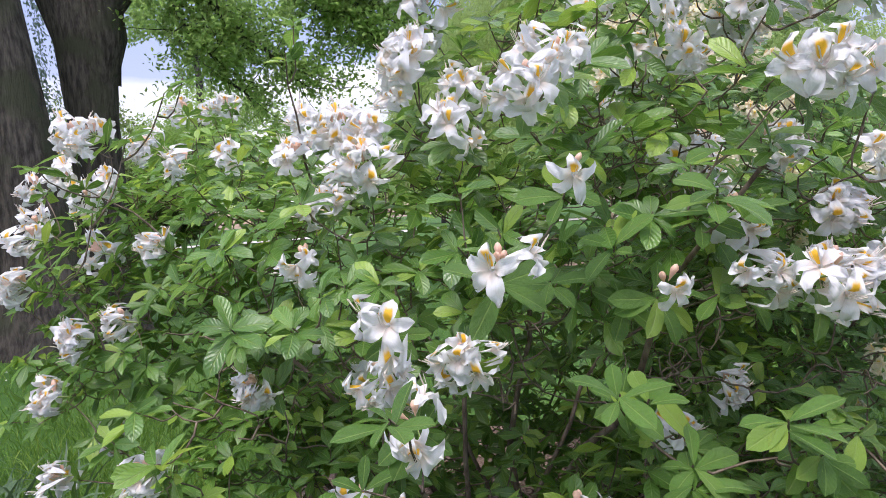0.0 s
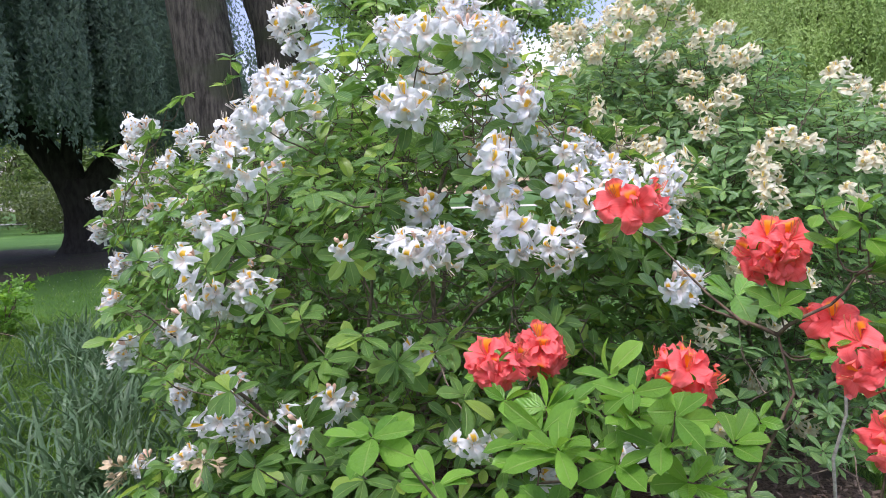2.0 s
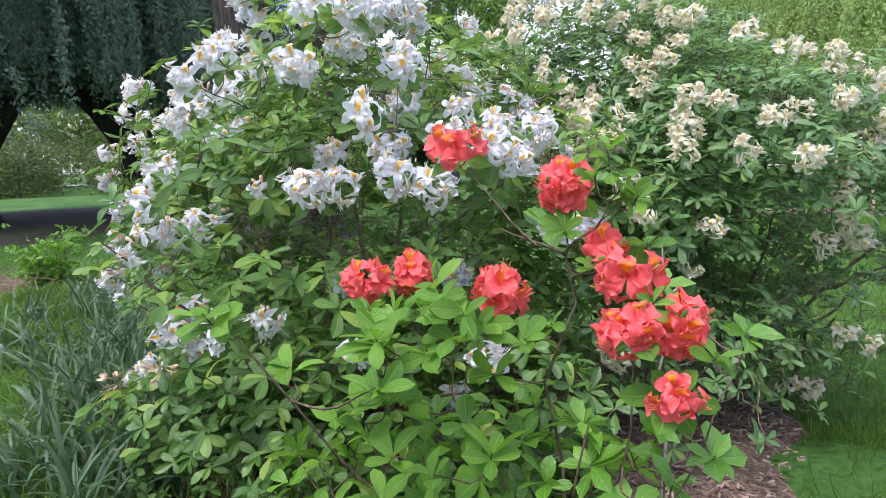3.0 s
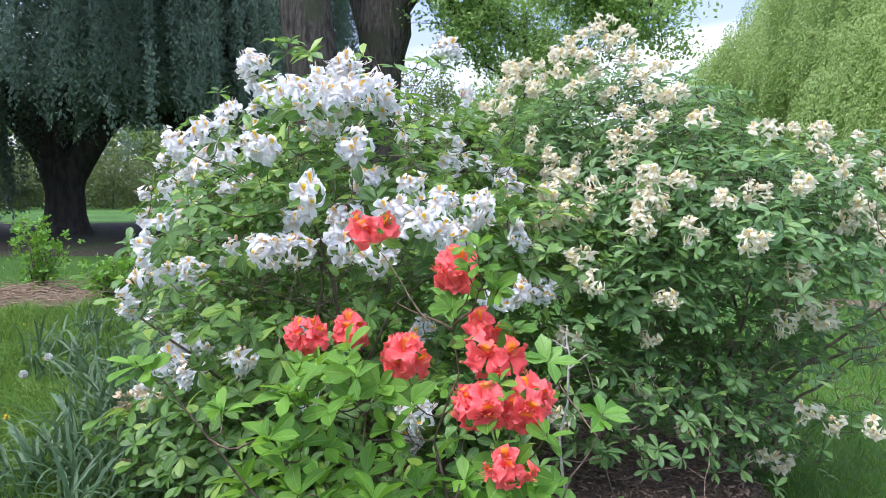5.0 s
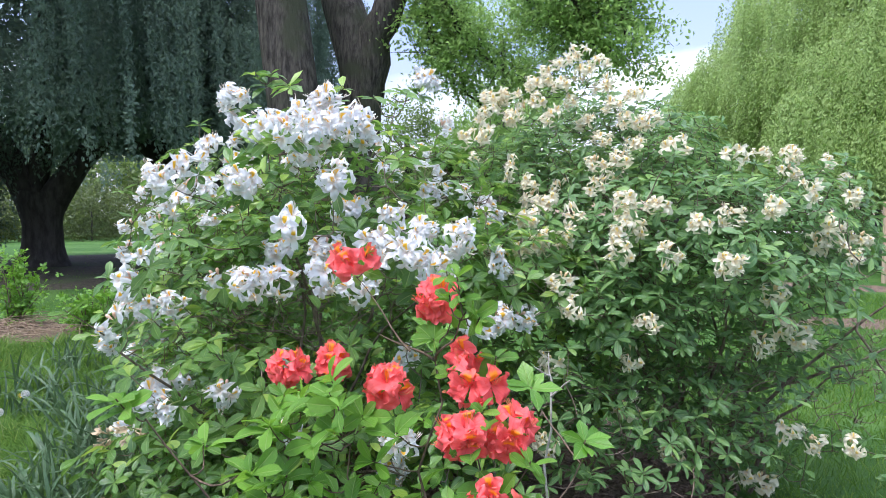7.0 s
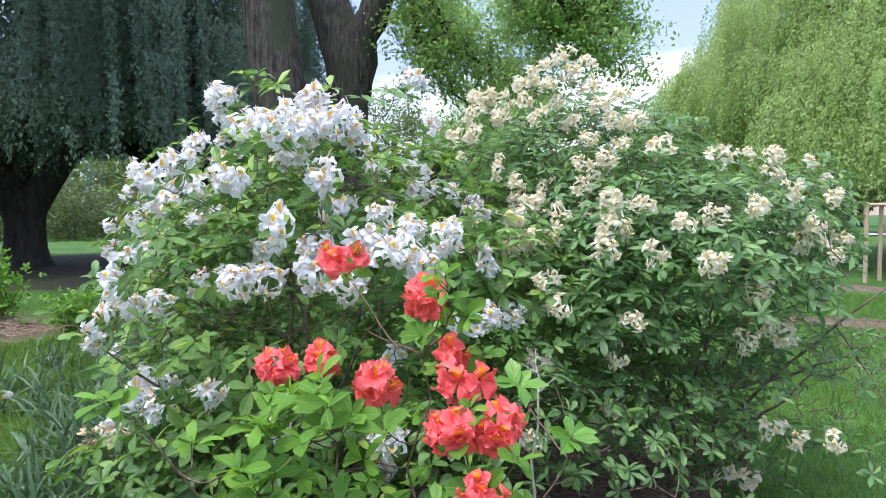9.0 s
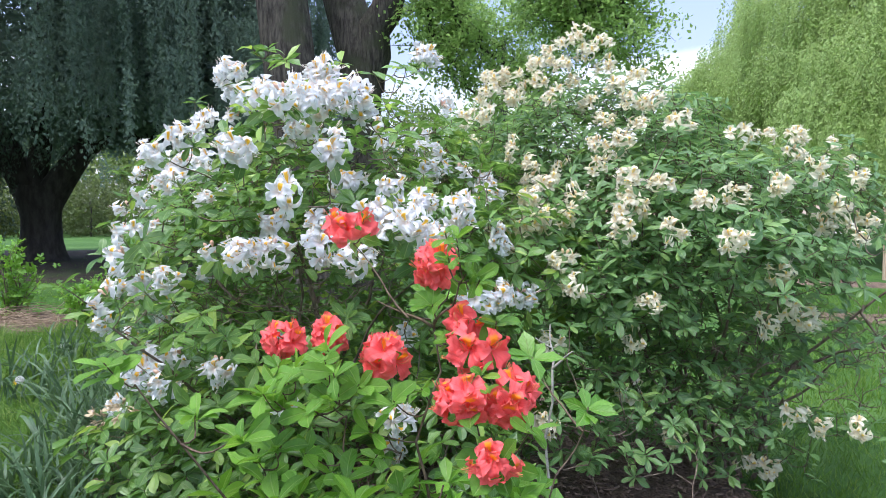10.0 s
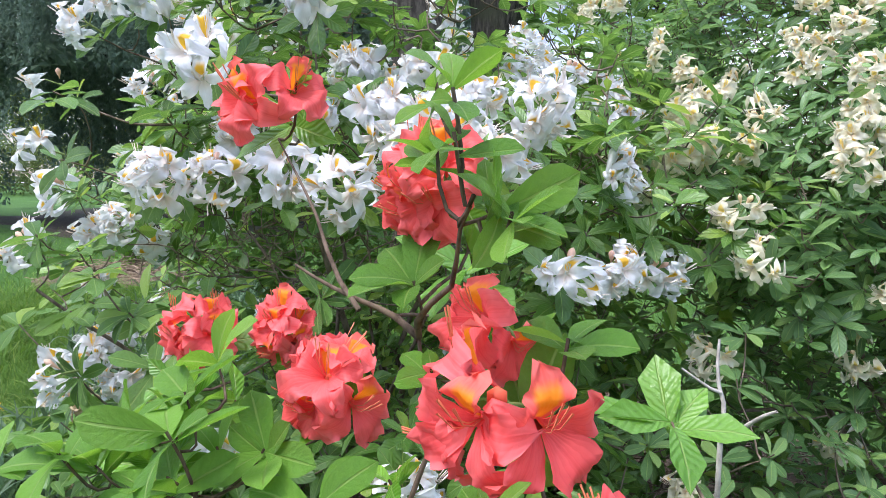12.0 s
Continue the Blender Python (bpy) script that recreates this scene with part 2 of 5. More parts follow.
RED_UPPER = petal_material("coral_petal_with_blotch", (0.90, 0.100, 0.075), (0.93, 0.155, 0.120), (0.78, 0.060, 0.045), (0.95, 0.30, 0.015), through=0.38, rim=(0.94, 0.22, 0.18))
BUD_PEACH = plain_material("peach_bud", (0.86, 0.58, 0.44), through=0.25)
BUD_CREAM = plain_material("yellow_bud", (0.84, 0.64, 0.38), through=0.25)
BUD_RED = plain_material("coral_bud", (0.74, 0.14, 0.07), through=0.25)
WILTED = plain_material("wilted_petal", (0.55, 0.43, 0.27), through=0.2)
STAMEN_PALE = plain_material("pale_stamen", (0.80, 0.70, 0.62))
STAMEN_RED = plain_material("red_stamen", (0.72, 0.20, 0.10))
STALK = plain_material("green_stalk", (0.20, 0.27, 0.08))
TWIG = rough_material("twig_bark", (0.075, 0.055, 0.040), (0.23, 0.18, 0.14), 60.0, bump_d=0.002, stretch=(1, 1, 0.3))
RED_TWIG = rough_material("brown_stem_bark", (0.050, 0.032, 0.022), (0.170, 0.120, 0.085), 70.0, bump_d=0.002, stretch=(1, 1, 0.3))
BARK = rough_material("oak_bark", (0.020, 0.017, 0.014), (0.100, 0.088, 0.072), 9.0, bump_d=0.06, stretch=(2.2, 2.2, 0.45), c=(0.045, 0.050, 0.028), c_scale=1.6)
BEECH_BARK = rough_material("beech_bark", (0.035, 0.032, 0.030), (0.075, 0.070, 0.065), 5.0, bump_d=0.03, stretch=(1.5, 1.5, 0.5))
LAWN = rough_material("lawn", (0.022, 0.068, 0.009), (0.052, 0.124, 0.018), 30.0, bump_d=0.02, c=(0.062, 0.130, 0.024), c_scale=0.7)
MULCH = rough_material("mulch", (0.070, 0.046, 0.032), (0.270, 0.190, 0.140), 70.0, bump_d=0.03, c=(0.110, 0.080, 0.060), c_scale=6.0)
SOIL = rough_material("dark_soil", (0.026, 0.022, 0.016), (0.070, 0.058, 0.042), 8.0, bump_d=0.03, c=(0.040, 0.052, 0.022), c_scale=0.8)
CHIP = rough_material("wood_chip", (0.080, 0.052, 0.038), (0.320, 0.230, 0.175), 14.0, bump_d=0.003)
DRY = rough_material("dry_twig", (0.16, 0.11, 0.07), (0.36, 0.28, 0.19), 40.0, bump_d=0.002)
PALE = rough_material("pale_dead_bark", (0.22, 0.20, 0.18), (0.42, 0.39, 0.35), 60.0, bump_d=0.002)
GRAVEL = rough_material("pale_path", (0.34, 0.31, 0.29), (0.50, 0.47, 0.44), 60.0, bump_d=0.01)
TIMBER = rough_material("weathered_timber", (0.30, 0.22, 0.14), (0.48, 0.38, 0.27), 12.0, bump_d=0.004, stretch=(3, 3, 0.2))
FLUFF = plain_material("seed_fluff", (0.80, 0.80, 0.78), through=0.4)
YELLOW = plain_material("yellow_floret", (0.85, 0.58, 0.03))


# ---- mesh tools ----
def solid(name, verts, faces, mats, uv=None, index=None, smooth=True):
    """A mesh from arrays: faces all with the same number of corners."""
    verts, faces = np.asarray(verts, float), np.asarray(faces, np.int32)
    me = bpy.data.meshes.new(name)
    me.vertices.add(len(verts))
    me.vertices.foreach_set("co", verts.ravel())
    k = faces.shape[1]
    me.loops.add(faces.size)
    me.loops.foreach_set("vertex_index", faces.ravel())
    me.polygons.add(len(faces))
    me.polygons.foreach_set("loop_start", np.arange(len(faces), dtype=np.int32) * k)
    for mt in mats:
        me.materials.append(mt)
    if index is not None:
        me.polygons.foreach_set("material_index", np.asarray(index, np.int32))
    me.polygons.foreach_set("use_smooth", np.full(len(faces), smooth))
    me.update(calc_edges=True)
    if uv is not None:
        layer = me.uv_layers.new(name="UVMap")
        layer.data.foreach_set("uv", np.asarray(uv, np.float32)[faces.ravel()].ravel())
    return me


def put(name, me, parent=None, label="", category="", group="", kind="", m=None):
    ob = new(name, me)
    if parent is not None:
        ob.parent = parent
    if m is not None:
        ob.matrix_basis = m
    return tagged(ob, label, category, group, kind)


def spread(template, mats4):
    """Many placed copies of a template (verts, faces, uv), as one set of arrays."""
    v, f, uv = template
    n = len(mats4)
    vv = np.einsum("nij,vj->nvi", mats4[:, :3, :3], v) + mats4[:, None, :3, 3]
    ff = (f[None] + (np.arange(n) * len(v))[:, None, None]).reshape(-1, f.shape[1])
    return vv.reshape(-1, 3), ff, np.tile(uv, (n, 1))


def join_sets(sets):
    vs, fs, us, o = [], [], [], 0
    for v, f, u in sets:
        vs.append(v), fs.append(f + o), us.append(u)
        o += len(v)
    return np.concatenate(vs), np.concatenate(fs), np.concatenate(us)


def unit(a):
    a = np.asarray(a, float)
    return a / np.maximum(np.linalg.norm(a, axis=-1, keepdims=True), 1e-9)


def frames_for(pos, along, up, size):
    """Matrices whose y runs along, whose z leans to up, with a size for each (a number, or x, y, z)."""
    y = unit(along)
    z = unit(up - (up * y).sum(-1, keepdims=True) * y)
    x = np.cross(y, z)
    s = np.asarray(size, float)
    s = np.repeat(s[:, None], 3, 1) if s.ndim == 1 else s
    m = np.zeros((len(pos), 4, 4))
    m[:, :3, 0], m[:, :3, 1], m[:, :3, 2], m[:, :3, 3], m[:, 3, 3] = x * s[:, :1], y * s[:, 1:2], z * s[:, 2:], pos, 1
    return m


def tube(points, radii, sides=6, twist=0.0):
    """A tapered tube along points: verts, quads, uv."""
    p = np.asarray(points, float)
    r = np.asarray(radii, float)
    t = unit(np.gradient(p, axis=0))
    ref = np.array([0.31, 0.17, 0.93]) if abs(t[0][2]) < 0.9 else np.array([1.0, 0.1, 0.0])
    a = unit(np.cross(t, ref))
    b = np.cross(t, a)
    ang = np.linspace(0, 2 * np.pi, sides, endpoint=False) + twist
    v = (p[:, None] + r[:, None, None] * (np.cos(ang)[None, :, None] * a[:, None] + np.sin(ang)[None, :, None] * b[:, None])).reshape(-1, 3)
    i, j = np.meshgrid(np.arange(len(p) - 1), np.arange(sides), indexing="ij")
    j2 = (j + 1) % sides
    f = np.stack([i * sides + j, i * sides + j2, (i + 1) * sides + j2, (i + 1) * sides + j], -1).reshape(-1, 4)
    uv = np.stack([np.tile(ang / 6.283, len(p)), np.repeat(np.linspace(0, 1, len(p)), sides)], -1)
    return v, f, uv


def bend(a, b, rng, sag=0.0, wander=0.04, n=7, rise=None):
    """A wandering line from a to b."""
    a, b = np.asarray(a, float), np.asarray(b, float)
    s = np.linspace(0, 1, n)[:, None]
    d = np.linalg.norm(b - a)
    p = a + (b - a) * s
    if rise is not None:
        p = (1 - s) ** 2 * a + 2 * s * (1 - s) * np.asarray(rise) + s ** 2 * b
    p[:, 2] -= sag * 4 * (s * (1 - s))[:, 0]
    w = rng.normal(0, wander * d, (n, 3))
    w[0] = w[-1] = 0
    w[1:-1] = 0.5 * w[1:-1] + 0.25 * (w[:-2] + w[2:])
    return p + w


def leaf_shape(rows, width, curl, fold, tip=0.35, wave=0.0, rng=None):
    """A leaf one unit long along y: a midrib and two curved halves."""
    t = np.linspace(0, 1, rows)
    w = t ** 0.80 * (1 - t ** 3.2) ** 0.72
    w = width * w / w.max()
    w[0], w[-1] = 0.012, 0.004
    v, uv = [], []
    for k in range(rows):
        y = t[k] * math.cos(curl * t[k] * 0.6)
        z = -curl * t[k] ** 2 * 0.55
        for s in (-1, -0.5, 0, 0.5, 1) if rows > 5 else (-1, 0, 1):
            ripple = wave * math.sin(9 * t[k] + 2 * s) * abs(s)
            v.append((s * w[k], y, z + fold * abs(s) * w[k] - 0.25 * fold * (s * s) * w[k] + ripple))
            uv.append((0.5 + 0.5 * s, t[k]))
    c = 5 if rows > 5 else 3
    f = [(r * c + i, r * c + i + 1, (r + 1) * c + i + 1, (r + 1) * c + i) for r in range(rows - 1) for i in range(c - 1)]
    return np.array(v), np.array(f), np.array(uv)


QUAD_LEAF = (np.array([(0, 0, 0), (0.28, 0.5, 0.06), (0, 1, -0.12), (-0.28, 0.5, 0.06)], float), np.array([(0, 1, 2, 3)]), np.array([(0.5, 0), (1, 0.5), (0.5, 1), (0, 0.5)], float))
OAK_SHAPE = (np.array([(0, 0, 0), (0.17, 0.30, 0.05), (0.30, 0.68, 0.05), (0, 1, -0.10), (-0.30, 0.68, 0.05), (-0.17, 0.30, 0.05)], float), np.array([(0, 1, 2, 3), (0, 3, 4, 5)]), np.array([(0.5, 0), (0.8, 0.3), (1, 0.7), (0.5, 1), (0, 0.7), (0.2, 0.3)], float))
SLIM_LEAF = (np.array([(0, 0, 0), (0.12, 0.45, 0.05), (0, 1, -0.1), (-0.12, 0.45, 0.05)], float), np.array([(0, 1, 2, 3)]), np.array([(0.5, 0), (1, 0.5), (0.5, 1), (0, 0.5)], float))


def whorl_frames(pos, axis, rng, low, high, length, spread_up=(0.05, 0.75)):
    """Leaves in whorls round the tips of shoots: one matrix a leaf."""
    pos, axis = np.asarray(pos, float), unit(axis)
    n = rng.integers(low, high + 1, len(pos))
    k = np.repeat(np.arange(len(pos)), n)
    rank = np.concatenate([np.arange(c) for c in n])
    ref = np.tile([0.13, 0.21, 0.97], (len(pos), 1))
    ref[np.abs((ref * axis).sum(1)) > 0.9] = (1.0, 0.1, 0.1)
    a = unit(np.cross(axis, ref))
    b = np.cross(axis, a)
    ph = (rank * 2.39996 + rng.uniform(0, 6.28, len(pos))[k] + rng.normal(0, 0.18, len(k)))[:, None]
    up = rng.uniform(*spread_up, len(k))[:, None]
    d = np.cos(up) * (np.cos(ph) * a[k] + np.sin(ph) * b[k]) + np.sin(up) * axis[k]
    d[:, 2] -= rng.uniform(0, 0.22, len(k))
    size = np.broadcast_to(length, len(pos))[k] * rng.uniform(0.62, 1.12, len(k)) * rng.uniform(0.85, 1.1, len(pos))[k]
    start = pos[k] - axis[k] * rng.uniform(0.0, 0.018, len(k))[:, None]
    up_way = axis[k] + rng.normal(0, 0.34, (len(k), 3))
    return frames_for(start, d, up_way, size)


# ---- flowers ----
def flower_mesh(name, rng, mats, radius, slim, reflex, ruffle, tip=4.0, tube_len=0.022, fine=False, wild=1.0):
    """A funnel-shaped azalea flower that opens along z, its blotched petal towards y: petals, throat, stamens."""
    sets, index = [], []
    R = radius
    rows, cols = (10, (-1, -0.7, -0.35, 0, 0.35, 0.7, 1)) if fine else (7, (-1, -0.55, 0, 0.55, 1))
    for k in range(5):
        a = math.radians(90 + 72 * k) + rng.normal(0, 0.09)
        e, n = np.array([math.cos(a), math.sin(a), 0]), np.array([-math.sin(a), math.cos(a), 0])
        big = rng.uniform(0.9, 1.08) * (0.86 if k == 0 else 1.12 if k in (2, 3) else 1.0)
        rx = reflex * rng.uniform(0.35, 1.75)
        ph = rng.uniform(0, 6.28)
        tw, sway = rng.normal(0, 0.42) * wild, rng.normal(0, 0.22) * wild
        v, uv = [], []
        for i in range(rows):
            t = i / (rows - 1)
            rho = R * (0.09 + 0.91 * big * t ** 0.95)
            w = min(rho * 0.78, R * slim * max(0.0, 1 - (max(0.0, t - 0.35) / 0.65) ** tip) ** 0.55 + 0.001)
            z = tube_len + R * (0.62 * math.sin(math.pi * 0.5 * min(1, t * 1.35)) - rx * t ** 2.4 * 0.85)
            for s in cols:
                rip = ruffle * R * math.sin(4.2 * s + (13 if fine else 6.5) * t + ph) * abs(s) * t + 0.06 * R * math.sin(9 * t + ph) * t * t
                v.append(e * rho + n * (s * w + sway * R * t * t) + np.array([0, 0, z + 0.20 * R * s * s * (1 - t) * 0.6 + tw * s * w + rip]))
                uv.append((0.5 + 0.5 * s, t))
        c = len(cols)
        f = [(r * c + i, r * c + i + 1, (r + 1) * c + i + 1, (r + 1) * c + i) for r in range(rows - 1) for i in range(c - 1)]
        sets.append((np.array(v), np.array(f), np.array(uv)))
        index += [1 if k == 0 else 0] * len(f)
    z = np.array([0, 0.4, 0.8, 1.05]) * tube_len
    t = tube([(0, 0, q) for q in z], [0.0016, 0.0024, 0.0045, R * 0.15], 6)
    sets.append(t)
    index += [0] * len(t[1])
    for k in range(5):
        a = rng.uniform(0, 6.28)
        side, reach = 0.22 * R * math.cos(a), R * rng.uniform(0.8, 1.15)
        s = np.linspace(0, 1, 4)[:, None]
        p = np.concatenate([side * s, -0.25 * R * s + 0.70 * R * s ** 2.4 + 0.1 * R * math.sin(a) * s, tube_len * 0.8 + reach * s], 1)
        t = tube(p, [0.0004, 0.0004, 0.0004, 0.0010], 3)
        sets.append(t)
        index += [2] * len(t[1])
    v, f, uv = join_sets(sets)
    return solid(name, v, f, mats, uv, index)


frng = np.random.default_rng(11)
WHITE_FLOWERS = [flower_mesh("white_flower", frng, [WHITE_PETAL, WHITE_UPPER, STAMEN_PALE], frng.uniform(0.042, 0.048), 0.250, 0.90, 0.34, 3.0) for _ in range(10)]
CREAM_FLOWERS = [flower_mesh("cream_flower", frng, [CREAM_PETAL, CREAM_UPPER, STAMEN_PALE], frng.uniform(0.036, 0.042), 0.225, 0.85, 0.34, 2.8) for _ in range(9)]
RED_FLOWERS = [flower_mesh("coral_flower", frng, [RED_PETAL, RED_UPPER, STAMEN_RED], frng.uniform(0.043, 0.048), 0.40, 0.50, 0.20, 2.2, fine=True, wild=0.45) for _ in range(8)]
OLD_FLOWERS = [flower_mesh("wilted_flower", frng, [WILTED, WILTED, STAMEN_PALE], 0.022, 0.30, -0.5, 0.3) for _ in range(2)]


def bud_set(base, way, length, wide):
    s = np.array([0, 0.25, 0.5, 0.72, 0.9, 1.0])
    r = np.array([0.12, 0.35, 0.75, 1.0, 0.62, 0.05]) * wide
    return tube(np.asarray(base) + np.outer(s * length, way), r, 6)


def matrix_of(rows):
    return Matrix([[float(x) for x in r] for r in rows])


def truss(plant, at, out, rng, kind, count=6, buds=2, size=1.0, label=""):
    """A flower cluster at the end of a shoot: stalks and buds in one mesh, and the open flowers on it."""
    flowers, bud_mat = {"white": (WHITE_FLOWERS, BUD_PEACH), "cream": (CREAM_FLOWERS, BUD_CREAM), "red": (RED_FLOWERS, BUD_RED), "old": (OLD_FLOWERS, WILTED)}[kind]
    at, out = np.asarray(at, float), unit(out)
    root = at - out * 0.030 * size + np.array([0, 0, 0.012])
    ref = np.array([0, 0, 1.0]) if abs(out[2]) < 0.9 else np.array([1.0, 0, 0])
    a = unit(np.cross(out, ref))
    b = np.cross(a, out)
    turn, tight = rng.uniform(0, 6.28), kind == "red"
    sets, index, poses = [], [], []
    for k in range(count):
        pol = 0.2 if k == 0 else rng.uniform(0.60, 1.15 if tight else 1.45)
        az = turn + k * 2.39996 + rng.normal(0, 0.15)
        d = math.cos(pol) * out + math.sin(pol) * (math.cos(az) * a + math.sin(az) * b)
        way = unit(d * (1, 1, 0.7) + np.array([0, 0, -0.14 if tight else -0.28]) + rng.normal(0, 0.14 if tight else 0.24, 3))
        p = root + d * (0.015 if tight else rng.uniform(0.012, 0.034)) * size
        t = tube([root, root + d * 0.008 * size, p], [0.0013, 0.0012, 0.0012], 4)
        sets.append(t)
        index += [0] * len(t[1])
        up = np.array([0, 0, 1.0]) + 0.35 * d + rng.normal(0, 0.2, 3)
        y = unit(up - (up @ way) * way)
        x = np.cross(y, way)
        s = size * rng.uniform(0.80, 1.12)
        shut = rng.uniform(0.62, 0.85) if rng.uniform() < (0.0 if tight else 0.22) else rng.uniform(0.92, 1.06)
        poses.append((np.column_stack([x * s * shut, y * s * shut, way * s * (1.8 - 0.8 * shut)]), p))
    for k in range(buds):
        d = unit(out * 0.6 + np.array([0, 0, 0.75]) + rng.normal(0, 0.35, 3))
        t = bud_set(root + d * 0.012, d, rng.uniform(0.026, 0.042) * size, rng.uniform(0.0055, 0.0085) * size)
        sets.append(t)
        index += [1] * len(t[1])
    t = tube([root - out * 0.03, root, root + out * 0.006], [0.0020, 0.0026, 0.0010], 5)
    sets.append(t)
    index += [0] * len(t[1])
    v, f, uv = join_sets(sets)
    base = np.array(plant.location)
    head = put("flower_head", solid("flower_head", v - root, f, [STALK, bud_mat], uv, index), plant, label, m=Matrix.Translation(root - base))
    for rot3, p in poses:
        m = np.eye(4)
        m[:3, :3], m[:3, 3] = rot3, p - root
        put("flower", flowers[rng.integers(len(flowers))], head, m=matrix_of(m))


# ---- shrubs ----
class Shrub:
    """An azalea: limbs from its foot, shoots to every tip, whorls of leaves, flower clusters."""

    def __init__(self, name, label, foot, heart, seed, leaf_mat, leaf_len, bark, broad=1.0):
        self.rng = np.random.default_rng(seed)
        self.foot, self.heart = np.array(foot, float), np.array(heart, float)
        self.plant = put(name, None, None, label, "shrub", "azaleas in the bed", m=Matrix.Translation(foot))
        self.leaf_mat, self.leaf_len, self.bark, self.broad = leaf_mat, leaf_len, bark, broad
        self.heads, self.tips, self.axes, self.small, self.bare = [], [], [], {}, []

    def out(self, p):
        d = np.asarray(p, float) - self.heart
        d[2] = d[2] * 0.55 + 0.12
        return unit(d)

    def bloom(self, kind, x, y, z, count=6, buds=2, size=0.83, out=None, label=""):
        p = np.array([x, y, z])
        o = self.out(p) if out is None else unit(out)
        truss(self.plant, p, o, self.rng, kind, count, buds, size, label)
        self.heads.append((p, o))
        self.tips.append(p - o * 0.045)
        self.axes.append(unit(o + np.array([0, 0, 0.3])))

    def shoot(self, x, y, z, scale=1.0, lean=None):
        p = np.array([x, y, z])
        if any(np.linalg.norm(p - h[0]) < 0.11 for h in self.heads):
            return
        self.small[len(self.tips)] = scale
        o = self.out(p) if lean is None else np.array(lean, float)
        self.tips.append(p)
        self.axes.append(unit(o * 0.55 + np.array([0, 0, 0.8]) + self.rng.normal(0, 0.12, 3)))

    def sprig(self, x, y, z, scale, axis=(0, 0, 1)):
        """A fresh upright tuft beside a flower cluster."""
        self.small[len(self.tips)] = scale
        self.tips.append(np.array([x, y, z]))
        self.axes.append(unit(np.array(axis, float)))

    def fill(self, blobs, count, gap, shell=(0.72, 1.0), low=-0.5):
        """Shoots all over the lobes of the crown, none before a flower cluster, outwards or towards the camera."""
        rng = self.rng
        blobs = np.array(blobs, float)
        area = blobs[:, 3] * blobs[:, 4] + blobs[:, 3] * blobs[:, 5]
        heads = np.array([h[0] for h in self.heads]) if self.heads else np.zeros((0, 3))
        outs = np.array([h[1] for h in self.heads]) if self.heads else np.zeros((0, 3))
        # towards the camera's path, kept clear of shoots so the heads stay in view
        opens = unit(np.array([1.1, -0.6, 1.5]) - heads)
        cells = {}
        made = 0
        for _ in range(count * 25):
            if made >= count:
                break
            k = rng.choice(len(blobs), p=area / area.sum())
            d = unit(rng.normal(0, 1, 3))
            if d[2] < low:
                continue
            s = rng.uniform(*shell) * (1 + 0.10 * math.sin(7 * d[0] + 5 * d[1] + k) + 0.07 * math.sin(13 * d[2] + 3 * k))
            c, r = blobs[k, :3], blobs[k, 3:]
            p = c + d * r * s
            if p[2] < 0.06:
                continue
            q = (p - blobs[:, :3]) / blobs[:, 3:]
            inside = (q * q).sum(1) < 0.45
            inside[k] = False
            if inside.any() and rng.uniform() > 0.12:
                continue
            key = tuple(np.floor(p / gap).astype(int))
            if any(np.linalg.norm(p - o) < gap for i in (-1, 0, 1) for j in (-1, 0, 1) for l in (-1, 0, 1) for o in cells.get((key[0] + i, key[1] + j, key[2] + l), ())):
                continue
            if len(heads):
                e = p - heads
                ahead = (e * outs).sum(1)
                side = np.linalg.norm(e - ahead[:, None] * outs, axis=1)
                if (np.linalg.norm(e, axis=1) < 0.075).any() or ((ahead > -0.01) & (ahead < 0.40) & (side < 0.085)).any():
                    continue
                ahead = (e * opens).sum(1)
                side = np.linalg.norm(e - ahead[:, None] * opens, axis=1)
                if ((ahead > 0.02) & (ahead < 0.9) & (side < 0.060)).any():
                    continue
            cells.setdefault(key, []).append(p)
            nrm = unit(d / r)
            self.tips.append(p)
            self.axes.append(unit(nrm * 0.55 + np.array([0, 0, 0.75]) + rng.normal(0, 0.22, 3)))
            made += 1

    def bare_twigs(self, blobs, count):
        """Leafless twig ends inside the crown."""
        for b in blobs:
            d = unit(self.rng.normal(0, 1, (count, 3))) * self.rng.uniform(0.2, 0.95, count)[:, None]
            self.bare += list(np.array(b[:3]) + d * b[3:])

    def grow(self, limbs=14, single=300, leaves=(5, 8), thick=0.011, own_limbs=(), ease=0.6):
        rng, base = self.rng, np.array(self.plant.location)
        tips, axes = np.array(self.tips), np.array(self.axes)
        ends = [tips[np.argmax(np.linalg.norm(tips - self.foot, axis=1) * (tips[:, 2] > 0.5))]]
        dist = np.linalg.norm(tips - ends[0], axis=1) * (tips[:, 2] > 0.5)
        while len(ends) < limbs:
            k = int(np.argmax(dist))
            ends.append(tips[k])
            dist = np.minimum(dist, np.linalg.norm(tips - tips[k], axis=1))
        knots = []
        paths = [(np.array(p, float), w) for p, w in own_limbs]
        for e in ends if limbs else ():
            e2 = self.foot + (e - self.foot) * 0.84
            mid = self.foot + (e - self.foot) * np.array([0.30, 0.30, 0.52]) + rng.normal(0, 0.05, 3)
            start = self.foot + np.array([*rng.normal(0, 0.09, 2), -0.03])
            paths.append((bend(start, e2, rng, wander=0.035, n=12, rise=mid), thick * rng.uniform(0.7, 1.15)))
